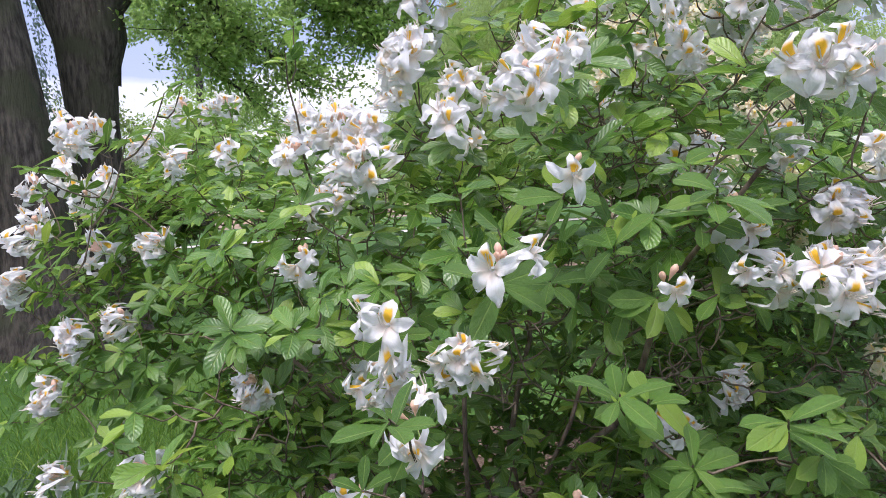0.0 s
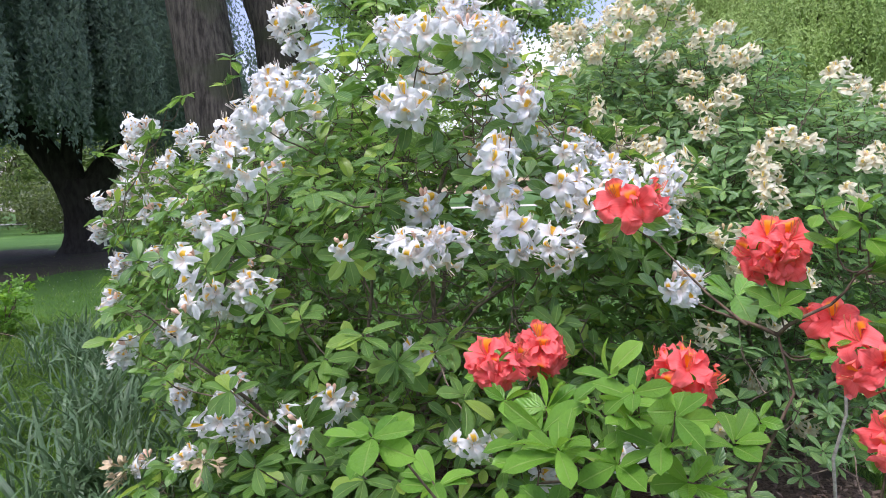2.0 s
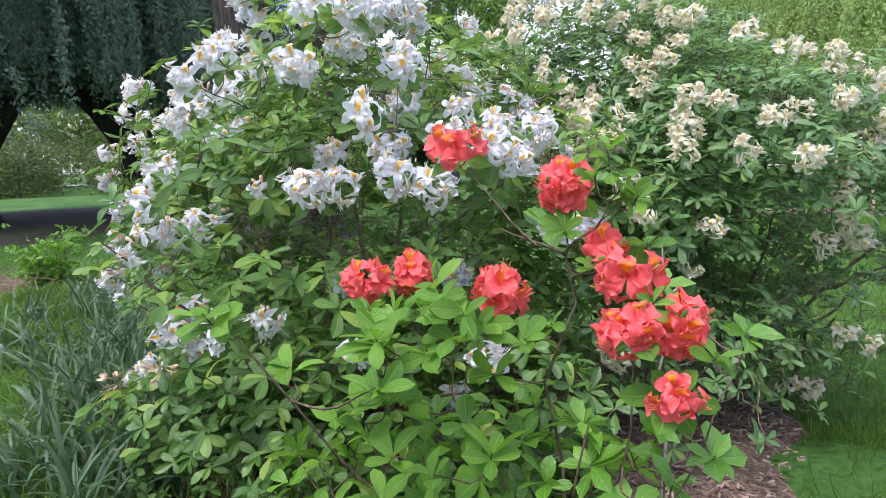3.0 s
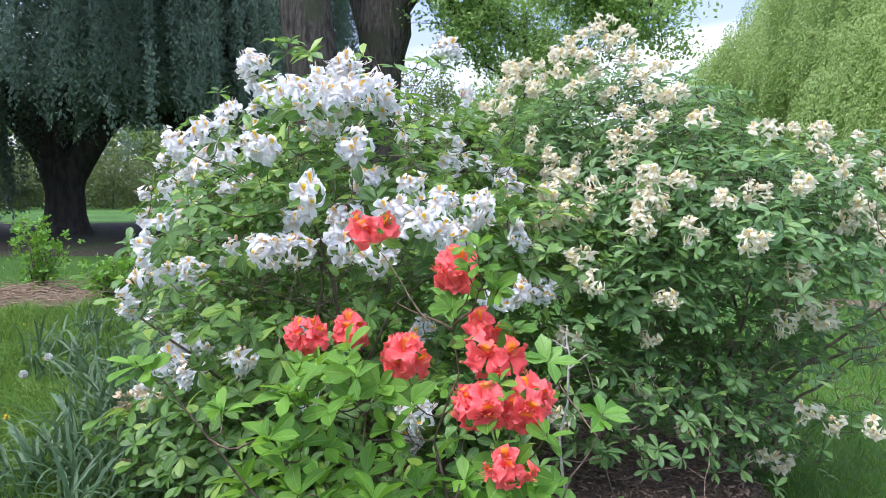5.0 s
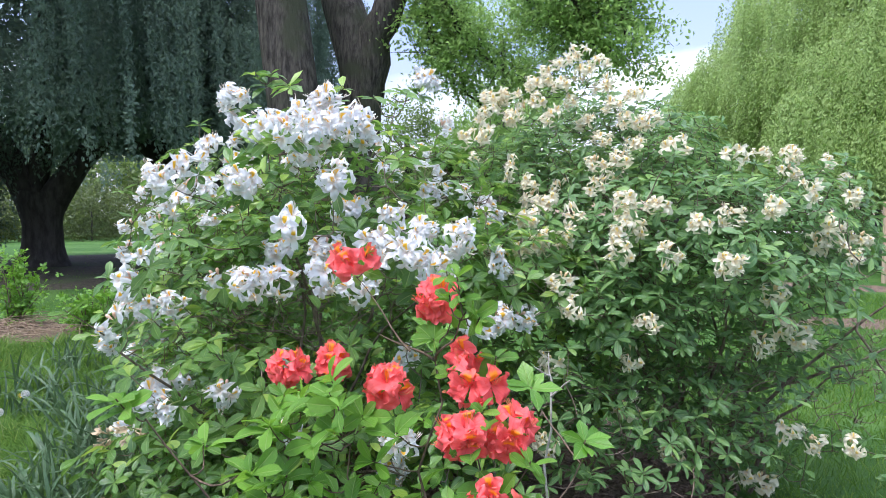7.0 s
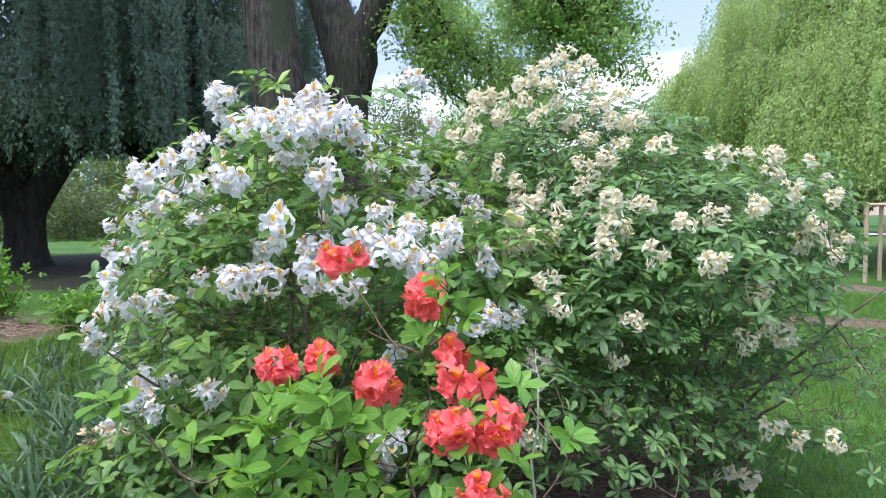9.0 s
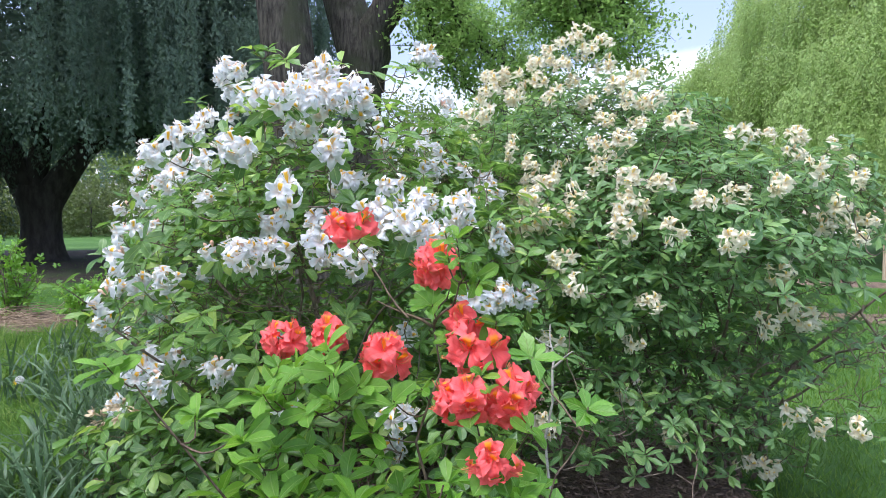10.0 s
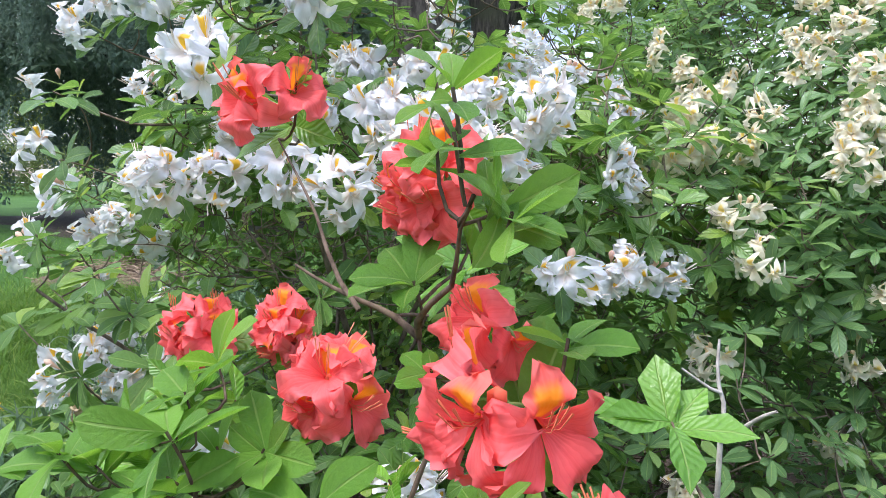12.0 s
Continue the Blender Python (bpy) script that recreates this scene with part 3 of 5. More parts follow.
        for p, w in paths:
            r = np.linspace(w, w * 0.32, len(p))
            put("stem", solid("stem", *tube(p - base, r, 7)[:2], [self.bark]), self.plant)
            s = np.linspace(0, 1, len(p))
            fine = np.linspace(0.15, 1, 36)
            knots.append(np.stack([np.interp(fine, s, p[:, i]) for i in range(3)], 1))
        knots = np.concatenate(knots)
        sets = []
        ends_all = np.concatenate([tips, np.array(self.bare).reshape(-1, 3)])
        axes_all = np.concatenate([axes, unit(rng.normal(0, 1, (len(self.bare), 3)) + 1e-6)])
        order = np.argsort(np.linalg.norm(ends_all - self.foot, axis=1))
        pool = [knots]
        for i in order:
            t = ends_all[i]
            allk = np.concatenate(pool)
            d = np.linalg.norm(allk - t, axis=1) + 0.7 * np.maximum(0, allk[:, 2] - t[2] + 0.02)
            k = allk[np.argmin(d)]
            n = 6
            mid = k * 0.5 + (t - axes_all[i] * 0.10) * 0.5
            path = bend(k, t, rng, wander=0.05 if i < len(tips) else 0.11, n=n, rise=mid)
            L = np.linalg.norm(t - k)
            w = min(0.0042, 0.0014 + 0.007 * L)
            sets.append(tube(path - base, np.linspace(w, 0.0014, n), 4))
            pool.append(path[1:-1])
        put("twigwork", solid("twigwork", *join_sets(sets)[:2], [self.bark]), self.plant, kind="stuff")
        size = np.array([self.small.get(i, 1.0) for i in range(len(tips))])
        m = whorl_frames(tips, axes, rng, *leaves, self.leaf_len * size, spread_up=(0.0, ease))
        m[:, :3, 3] -= base
        pick = rng.integers(0, 4, len(m))
        near = np.argsort(m[:, 1, 3] + base[1] + 0.25 * np.abs(m[:, 2, 3] + base[2] - 1.0))
        fine = [leaf_shape(8, w * self.broad, c, f, wave=wv) for w, c, f, wv in ((0.200, 0.25, 0.40, 0.010), (0.225, 0.45, 0.30, 0.015), (0.185, 0.10, 0.50, 0.008), (0.210, 0.65, 0.35, 0.018))]
        plain = [leaf_shape(4, w * self.broad, c, f) for w, c, f in ((0.200, 0.25, 0.40), (0.225, 0.45, 0.30), (0.185, 0.10, 0.50), (0.210, 0.65, 0.35))]
        shared = [solid("leaf", *t[:2], [self.leaf_mat], t[2]) for t in fine]
        for i in near[:single]:
            put("leaf", shared[pick[i]], self.plant, m=matrix_of(m[i]))
        rest = near[single:]
        if len(rest):
            closer = rest[: len(rest) // 9]
            farther = rest[len(rest) // 9:]
            sets = [spread(fine[k], m[closer[pick[closer] == k]]) for k in range(4)] + [spread(plain[k], m[farther[pick[farther] == k]]) for k in range(4)]
            v, f, uv = join_sets([s for s in sets if len(s[0])])
            put("foliage", solid("foliage", v, f, [self.leaf_mat], uv), self.plant, kind="stuff")


def thing(name, label, category, group=""):
    return put(name, None, None, label, category, group)


# ---- ground ----
def ground_noise(x, y):
    return 0.02 * np.sin(1.3 * x + 0.4 * y) + 0.02 * np.sin(0.9 * y - 0.5 * x + 1.0)


def build_ground():
    s = np.sinh(np.linspace(-5.2, 5.2, 141))
    s = s / s[-1] * 380
    x, y = np.meshgrid(s, s + 4.0, indexing="ij")
    z = ground_noise(x, y) - 0.02
    v = np.stack([x, y, z], -1).reshape(-1, 3)
    n = len(s)
    i, j = np.meshgrid(np.arange(n - 1), np.arange(n - 1), indexing="ij")
    f = np.stack([i * n + j, (i + 1) * n + j, (i + 1) * n + j + 1, i * n + j + 1], -1).reshape(-1, 4)
    put("ground", solid("ground", v, f, [LAWN]), None, "mown green lawn with longer tufts", "lawn", kind="structure")


def patch(name, cx, cy, rx, ry, mat, label, category, rise=0.03, seed=1):
    """An irregular bed of earth, a little proud of the lawn."""
    rng = np.random.default_rng(seed)
    rings, n = 9, 72
    a = np.linspace(0, 2 * np.pi, n, endpoint=False)
    edge = 1 + 0.10 * np.sin(2 * a + seed) + 0.07 * np.sin(5 * a + 2 * seed) + 0.04 * np.sin(11 * a)
    v = []
    for k in range(rings):
        t = k / (rings - 1)
        x, y = cx + rx * t * edge * np.cos(a), cy + ry * t * edge * np.sin(a)
        z = ground_noise(x, y) - 0.02 + rise * (1 - t ** 4) + (rng.normal(0, 0.006, n) if k < rings - 1 else -0.012)
        v.append(np.stack([x, y, z], -1))
    v = np.concatenate(v)
    i, j = np.meshgrid(np.arange(rings - 1), np.arange(n), indexing="ij")
    f = np.stack([i * n + j, (i + 1) * n + j, (i + 1) * n + (j + 1) % n, i * n + (j + 1) % n], -1).reshape(-1, 4)
    return put(name, solid(name, v, f, [mat]), None, label, category, kind="structure")


build_ground()
patch("mulch_bed", 0.42, 2.25, 1.36, 1.40, MULCH, "brown bark mulch bed under the azaleas", "mulch", 0.03, 3)
patch("bare_soil", -5.5, 3.5, 1.2, 0.7, MULCH, "bare brown soil with dry twigs in the lawn", "soil", 0.06, 5)
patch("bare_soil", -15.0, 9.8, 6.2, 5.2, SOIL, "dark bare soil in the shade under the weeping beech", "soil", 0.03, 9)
patch("bare_soil", 2.9, 12.6, 1.9, 0.55, MULCH, "brown mulched strip in the lawn", "soil", 0.03, 6)
patch("bare_soil", 2.9, 8.2, 1.5, 0.32, MULCH, "brown mulched strip in the lawn", "soil", 0.03, 8)


def build_path():
    c = np.array([(-110, 30), (-75, 34), (-50, 40), (-25, 47), (0, 47), (12, 44), (40, 40), (90, 38)], float)
    t = np.linspace(0, 1, 60)
    k = np.linspace(0, 1, len(c))
    p = np.stack([np.interp(t, k, c[:, 0]), np.interp(t, k, c[:, 1])], 1)
    v = np.concatenate([np.column_stack([p[:, 0], p[:, 1] - 2.6, np.full(60, 0.03)]), np.column_stack([p[:, 0], p[:, 1] + 2.6, np.full(60, 0.03)])])
    f = [(i, i + 1, 61 + i, 60 + i) for i in range(59)]
    put("footpath", solid("footpath", v, f, [GRAVEL]), None, "pale grey park footpath across the lawn", "path", kind="structure")


build_path()


def build_chips():
    rng = np.random.default_rng(8)
    n = 5200
    a, r = rng.uniform(0, 6.28, n), np.sqrt(rng.uniform(0, 1, n))
    x, y = 0.42 + 1.30 * r * np.cos(a), 2.25 + 1.32 * r * np.sin(a)
    pos = np.column_stack([x, y, ground_noise(x, y) + 0.012 + rng.uniform(0, 0.012, n)])
    al = rng.normal(0, 1, (n, 3)) * (1, 1, 0.25)
    up = rng.normal(0, 0.35, (n, 3)) + (0, 0, 1)
    box = np.array([(x, y, z) for x in (-0.5, 0.5) for y in (-0.5, 0.5) for z in (-0.5, 0.5)], float)
    bf = np.array([(0, 1, 3, 2), (4, 6, 7, 5), (0, 4, 5, 1), (2, 3, 7, 6), (0, 2, 6, 4), (1, 5, 7, 3)])
    size = np.column_stack([rng.uniform(0.004, 0.010, n), rng.uniform(0.010, 0.034, n), rng.uniform(0.002, 0.006, n)])
    v, f, _ = spread((box, bf, np.zeros((8, 2))), frames_for(pos, al, up, size))
    put("wood_chips", solid("wood_chips", v, f, [CHIP], smooth=False), None, "scattered brown bark chips on the mulch bed", "bark chips", kind="stuff")


build_chips()


# ---- the white azalea ----
white = Shrub("azalea_bush", "white flowering azalea with yellow-blotched flowers and green leaves", (0.05, 1.75, 0.0), (0.05, 1.85, 0.85), 21, LEAF_WHITE, 0.074, TWIG, 0.95)
white.bloom("white", -1.27, 2.05, 1.36, 6, 5)
white.bloom("white", -1.24, 2.00, 1.24, 7, 4)
white.bloom("white", -1.13, 1.73, 1.08, 7, 5)
white.bloom("white", -1.10, 2.03, 1.31, 7, 2)
white.bloom("white", -1.08, 1.70, 1.20, 5, 4)
white.bloom("white", -1.06, 1.69, 0.57, 5, 3)
white.bloom("white", -1.02, 1.62, 0.80, 6, 5)
white.bloom("white", -1.00, 1.85, 0.62, 6, 2)
white.bloom("white", -1.00, 1.97, 1.35, 6, 5)
white.bloom("white", -0.99, 2.59, 1.66, 4, 4)
white.bloom("white", -0.98, 1.76, 1.47, 5, 5)
white.bloom("white", -0.97, 1.70, 1.35, 4, 3)
white.bloom("white", -0.94, 2.79, 1.68, 7, 3)
white.bloom("white", -0.94, 1.77, 1.15, 4, 5)
white.bloom("white", -0.92, 1.58, 0.95, 7, 5)
white.bloom("white", -0.90, 1.71, 1.46, 7, 3)
white.bloom("white", -0.86, 1.69, 0.97, 6, 5)
white.bloom("white", -0.85, 2.69, 1.69, 6, 5)
white.bloom("white", -0.83, 1.88, 1.44, 6, 2)
white.bloom("white", -0.77, 1.73, 1.16, 5, 4)
white.bloom("white", -0.70, 1.79, 1.38, 5, 4)
white.bloom("white", -0.66, 1.33, 0.32, 4, 4)
white.bloom("white", -0.66, 2.05, 1.42, 4, 2)
white.bloom("white", -0.61, 1.23, 0.73, 6, 3)
white.bloom("white", -0.57, 1.43, 0.51, 5, 3)
white.bloom("white", -0.42, 1.34, 0.86, 7, 4)
white.bloom("white", -0.41, 1.34, 0.11, 7, 3)
white.bloom("white", -0.34, 1.53, 0.94, 4, 2)
white.bloom("white", -0.33, 1.51, 1.35, 4, 4)
white.bloom("white", -0.33, 1.70, 1.45, 6, 4)
white.bloom("white", -0.28, 1.95, 1.48, 7, 5)
white.bloom("white", -0.28, 1.47, 1.23, 6, 4)
white.bloom("white", -0.27, 1.21, 1.12, 4, 3)
white.bloom("white", -0.24, 1.55, 1.27, 7, 5)
white.bloom("white", -0.20, 1.25, 1.37, 4, 3)
white.bloom("white", -0.20, 1.24, 0.63, 5, 4)
white.bloom("white", -0.17, 0.98, 0.52, 4, 3)
white.bloom("white", -0.15, 1.19, 0.89, 5, 2)
white.bloom("white", -0.14, 1.18, 1.29, 7, 4)
white.bloom("white", -0.13, 1.24, 1.36, 4, 5)
white.bloom("white", -0.12, 1.03, 0.93, 6, 2)
white.bloom("white", -0.09, 0.94, 1.03, 3, 3)
white.bloom("white", -0.09, 1.53, 1.47, 5, 3)
white.bloom("white", -0.06, 0.85, 0.91, 3, 2)
white.bloom("white", -0.05, 1.26, 1.50, 7, 2)
white.bloom("white", -0.05, 1.37, 1.69, 7, 3)
white.bloom("white", -0.04, 1.40, 1.54, 4, 3)
white.bloom("white", 0.00, 1.37, 1.62, 4, 1)
white.bloom("white", 0.02, 1.02, 0.96, 6, 2)
white.bloom("white", 0.03, 1.19, 1.35, 4, 0)
white.bloom("white", 0.03, 1.32, 1.69, 5, 3)
white.bloom("white", 0.06, 1.27, 1.43, 5, 2)
white.bloom("white", 0.07, 0.85, 1.11, 2, 3)
white.bloom("white", 0.13, 0.91, 1.36, 5, 1)
white.bloom("white", 0.17, 0.84, 1.23, 1, 1)
white.bloom("white", 0.18, 0.96, 1.41, 5, 1)
white.bloom("white", 0.20, 1.06, 0.67, 4, 3)
white.bloom("white", 0.26, 0.80, 0.70, 3, 1)
white.bloom("white", 0.32, 1.32, 1.60, 6, 1)
white.bloom("white", 0.32, 2.19, 1.54, 4, 3)
white.bloom("white", 0.32, 0.93, 1.06, 1, 3)
white.bloom("white", 0.35, 1.76, 1.52, 4, 1)
white.bloom("white", 0.38, 1.27, 1.46, 5, 1)
white.bloom("white", 0.39, 1.19, 0.76, 4, 3)
white.bloom("white", 0.39, 1.10, 1.55, 6, 0)
white.bloom("white", 0.44, 1.71, 1.42, 4, 1)
white.bloom("white", 0.44, 1.24, 1.57, 7, 3)
white.bloom("white", 0.45, 2.17, 1.65, 4, 3)
white.bloom("white", 0.45, 1.19, 1.45, 5, 0)
white.bloom("white", 0.46, 0.93, 1.07, 5, 0)
white.bloom("white", 0.47, 1.05, 1.15, 4, 3)
white.bloom("white", 0.50, 1.41, 1.29, 4, 2)
white.bloom("white", 0.50, 1.98, 1.44, 5, 0)
white.bloom("white", 0.51, 0.86, 1.35, 6, 2)
white.bloom("white", 0.52, 0.93, 1.49, 3, 0)
white.bloom("white", 0.52, 1.21, 1.62, 7, 2)
white.bloom("white", 0.52, 0.86, 1.07, 6, 2)
white.bloom("white", 0.55, 0.94, 1.07, 5, 2)
white.bloom("white", 0.56, 1.14, 1.51, 6, 0)
white.bloom("white", 0.56, 1.18, 1.56, 4, 2)
white.bloom("white", 0.59, 1.30, 1.51, 6, 1)
white.bloom("white", 0.60, 0.91, 0.65, 4, 1)
white.bloom("white", 0.60, 1.73, 1.76, 7, 1)
white.bloom("white", 0.61, 1.26, 1.55, 6, 2)
white.bloom("white", 0.61, 1.19, 1.27, 6, 2)
white.bloom("white", 0.63, 0.90, 1.49, 4, 2)
white.bloom("white", 0.63, 0.98, 1.48, 4, 0)
white.bloom("white", 0.63, 1.70, 1.33, 5, 0)
white.bloom("white", 0.63, 1.15, 1.53, 7, 0)
white.bloom("white", 0.64, 1.51, 0.74, 6, 1)
white.bloom("white", 0.64, 1.06, 1.16, 7, 1)
white.bloom("white", 0.68, 0.84, 1.22, 3, 0)
white.bloom("white", 0.69, 1.34, 0.38, 7, 1)
white.bloom("white", 0.70, 0.97, 1.08, 6, 2)
white.bloom("white", 0.71, 1.01, 1.35, 6, 2)
white.bloom("white", 0.72, 1.79, 1.34, 4, 3)
white.bloom("white", 0.76, 1.92, 1.31, 6, 2)
white.bloom("white", 0.77, 1.87, 1.23, 7, 0)
white.bloom("white", 0.77, 2.00, 1.24, 6, 0)
white.bloom("white", 0.78, 1.02, 1.05, 6, 2)
white.bloom("white", 0.78, 1.19, 1.25, 4, 1)
white.bloom("white", 0.79, 1.09, 1.17, 6, 3)
white.bloom("white", 0.86, 1.10, 1.14, 4, 2)
white.bloom("white", 0.88, 1.21, 1.20, 6, 1)
white.bloom("white", 0.94, 1.18, 1.10, 4, 2)
white.bloom("white", 0.94, 1.07, 1.14, 7, 0)
white.bloom("white", 0.99, 1.23, 1.18, 7, 1)
white.bloom("white", 1.00, 1.48, 1.08, 5, 1)
white.bloom("white", 1.02, 1.28, 0.92, 4, 1)
white.bloom("white", 1.04, 1.41, 0.92, 6, 3)
white.bloom("white", 1.05, 1.57, 0.90, 5, 3)
white.bloom("white", -0.07, 1.05, 0.69, 5, 1, out=(0.5, -0.8, 0.25))
white.bloom("white", -0.07, 0.99, 0.63, 5, 1, out=(0.5, -0.8, 0.25))
white.bloom("white", -0.02, 1.04, 0.60, 5, 1, out=(0.5, -0.8, 0.25))
white.bloom("white", 0.89, 1.03, 0.62, 5, 1, out=(0.5, -0.8, 0.25))
white.bloom("old", -0.09, 0.93, 0.54, 5, 1, out=(0.5, -0.8, 0.25))
white.bloom("old", -0.72, 1.28, 0.30, 7, 2, 1.0)
white.bloom("old", -0.42, 1.10, 0.16, 7, 2, 1.0)
for spot in ((0.22, 0.88, 0.93), (-0.02, 0.79, 0.90), (0.30, 0.91, 1.01), (0.34, 0.93, 0.84), (-0.60, 1.66, 1.05), (0.14, 0.86, 1.18), (0.47, 0.84, 0.85), (0.29, 0.82, 0.83),
             (0.54, 0.87, 0.87), (0.77, 0.98, 0.90), (0.47, 0.88, 0.84), (0.27, 0.86, 0.69), (0.26, 0.81, 0.80), (0.07, 1.37, 1.74), (-0.15, 0.95, 0.80), (0.10, 0.80, 0.78),
             (0.62, 0.80, 0.80), (0.46, 1.16, 1.46), (0.40, 0.80, 0.62), (0.12, 0.84, 0.60), (-0.30, 1.05, 0.70), (0.20, 0.80, 0.96), (-0.88, 1.62, 1.50), (-0.59, 1.58, 1.56), (-0.29, 1.44, 1.63), (-0.31, 1.43, 1.56), (-0.97, 1.59, 1.38), (-0.91, 1.50, 1.14), (-0.60, 1.21, 0.87), (-0.53, 1.12, 0.80), (-0.62, 1.54, 1.52), (-0.73, 1.57, 1.43), (0.09, 1.36, 1.78), (0.13, 1.40, 1.78), (0.24, 1.37, 1.72), (-0.79, 1.50, 1.27), (-0.24, 0.99, 0.74), (-0.44, 1.30, 1.16), (0.02, 1.07, 1.14), (0.25, 1.03, 1.16), (0.38, 1.02, 1.15), (0.16, 1.08, 1.31), (0.03, 1.09, 1.23), (0.45, 1.60, 1.70), (0.52, 1.66, 1.72), (0.38, 1.50, 1.73), (0.30, 1.52, 1.72), (0.55, 1.60, 1.66), (0.58, 1.80, 1.70), (0.20, 1.40, 1.74), (0.66, 1.70, 1.68),
             (0.25, 0.85, 0.936), (0.303, 0.847, 0.846), (0.41, 0.81, 0.909), (0.547, 0.93, 0.879), (0.0, 1.0, 0.922), (-0.077, 0.72, 0.975), (-0.678, 1.641, 1.063), (0.328, 0.79, 1.202),
             (0.751, 1.015, 0.908), (0.103, 1.409, 1.749), (-0.076, 1.292, 1.606), (0.645, 1.509, 1.677), (0.217, 0.95, 1.457)):
    white.shoot(*spot)
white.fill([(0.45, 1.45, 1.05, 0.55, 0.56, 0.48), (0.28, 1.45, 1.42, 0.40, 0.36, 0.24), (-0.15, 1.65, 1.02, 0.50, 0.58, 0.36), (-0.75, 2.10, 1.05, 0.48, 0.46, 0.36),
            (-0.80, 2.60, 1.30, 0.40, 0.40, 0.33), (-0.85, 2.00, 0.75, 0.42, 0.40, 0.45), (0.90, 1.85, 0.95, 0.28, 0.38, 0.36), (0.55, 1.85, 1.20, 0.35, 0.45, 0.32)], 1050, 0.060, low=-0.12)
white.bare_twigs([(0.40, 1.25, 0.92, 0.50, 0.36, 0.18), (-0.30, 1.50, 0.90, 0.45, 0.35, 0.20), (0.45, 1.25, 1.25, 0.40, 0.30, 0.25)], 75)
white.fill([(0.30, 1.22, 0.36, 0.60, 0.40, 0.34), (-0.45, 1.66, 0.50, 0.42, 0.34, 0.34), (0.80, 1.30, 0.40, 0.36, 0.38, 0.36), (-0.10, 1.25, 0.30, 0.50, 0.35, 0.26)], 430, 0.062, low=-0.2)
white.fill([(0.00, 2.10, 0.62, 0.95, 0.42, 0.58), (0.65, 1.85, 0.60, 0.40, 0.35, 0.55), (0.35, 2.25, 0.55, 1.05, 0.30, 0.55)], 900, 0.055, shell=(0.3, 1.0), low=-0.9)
white.grow(limbs=16)

# ---- the cream azalea ----
cream = Shrub("azalea_bush", "pale cream flowering azalea with dense green leaves", (1.55, 2.80, 0.0), (1.35, 3.00, 0.85), 22, LEAF_CREAM, 0.064, TWIG, 0.84)
cream.bloom("cream", 0.40, 2.63, 1.53, 5, 3, 0.80)
cream.bloom("cream", 0.55, 2.18, 1.59, 6, 2, 0.80)
cream.bloom("cream", 0.62, 2.21, 1.70, 6, 1, 0.80)
cream.bloom("cream", 0.63, 2.26, 1.78, 6, 1, 0.80)
cream.bloom("cream", 0.66, 2.14, 1.59, 6, 2, 0.80)
cream.bloom("cream", 0.66, 2.30, 1.75, 4, 3, 0.80)
cream.bloom("cream", 0.72, 2.27, 1.78, 6, 2, 0.80)
cream.bloom("cream", 0.75, 2.22, 1.68, 5, 2, 0.80)
cream.bloom("cream", 0.76, 2.19, 1.45, 6, 3, 0.80)
cream.bloom("cream", 0.78, 2.28, 1.71, 4, 2, 0.80)
cream.bloom("cream", 0.82, 2.32, 1.83, 4, 3, 0.80)
cream.bloom("cream", 0.84, 2.31, 1.75, 6, 2, 0.80)
cream.bloom("cream", 0.84, 2.20, 1.39, 6, 2, 0.80)
cream.bloom("cream", 0.85, 2.18, 1.32, 5, 2, 0.80)
cream.bloom("cream", 0.85, 1.80, 1.12, 5, 2, 0.80)
cream.bloom("cream", 0.86, 2.38, 1.88, 5, 1, 0.80)
cream.bloom("cream", 0.92, 2.39, 1.92, 5, 3, 0.80)
cream.bloom("cream", 0.92, 1.77, 1.06, 5, 3, 0.80)
cream.bloom("cream", 0.93, 2.36, 1.82, 5, 3, 0.80)
cream.bloom("cream", 0.94, 2.10, 1.30, 6, 2, 0.80)
cream.bloom("cream", 0.94, 2.30, 1.36, 4, 2, 0.80)
cream.bloom("cream", 0.94, 2.18, 1.66, 6, 3, 0.80)
cream.bloom("cream", 0.96, 1.85, 1.23, 6, 1, 0.80)
cream.bloom("cream", 0.97, 2.38, 1.76, 4, 3, 0.80)
cream.bloom("cream", 0.98, 2.45, 1.96, 5, 1, 0.80)
cream.bloom("cream", 0.99, 1.75, 1.12, 6, 3, 0.80)
cream.bloom("cream", 1.01, 2.43, 1.88, 6, 1, 0.80)
cream.bloom("cream", 1.02, 2.46, 1.66, 6, 3, 0.80)
cream.bloom("cream", 1.04, 1.79, 1.15, 6, 1, 0.80)
cream.bloom("cream", 1.06, 2.48, 1.92, 4, 2, 0.80)
cream.bloom("cream", 1.07, 1.98, 1.15, 6, 3, 0.80)
cream.bloom("cream", 1.08, 2.04, 1.23, 4, 3, 0.80)
cream.bloom("cream", 1.09, 2.32, 1.47, 4, 3, 0.80)
cream.bloom("cream", 1.10, 2.46, 1.82, 4, 3, 0.80)
cream.bloom("cream", 1.10, 2.42, 1.58, 6, 2, 0.80)
cream.bloom("cream", 1.11, 1.68, 0.73, 4, 3, 0.80)
cream.bloom("cream", 1.12, 1.59, 0.48, 6, 2, 0.80)
cream.bloom("cream", 1.14, 2.44, 1.73, 4, 3, 0.80)
cream.bloom("cream", 1.14, 2.16, 1.36, 5, 3, 0.80)
cream.bloom("cream", 1.15, 1.66, 1.02, 4, 2, 0.80)
cream.bloom("cream", 1.16, 2.32, 1.44, 5, 3, 0.80)
cream.bloom("cream", 1.20, 1.65, 0.93, 4, 1, 0.80)
cream.bloom("cream", 1.21, 2.41, 1.66, 5, 3, 0.80)
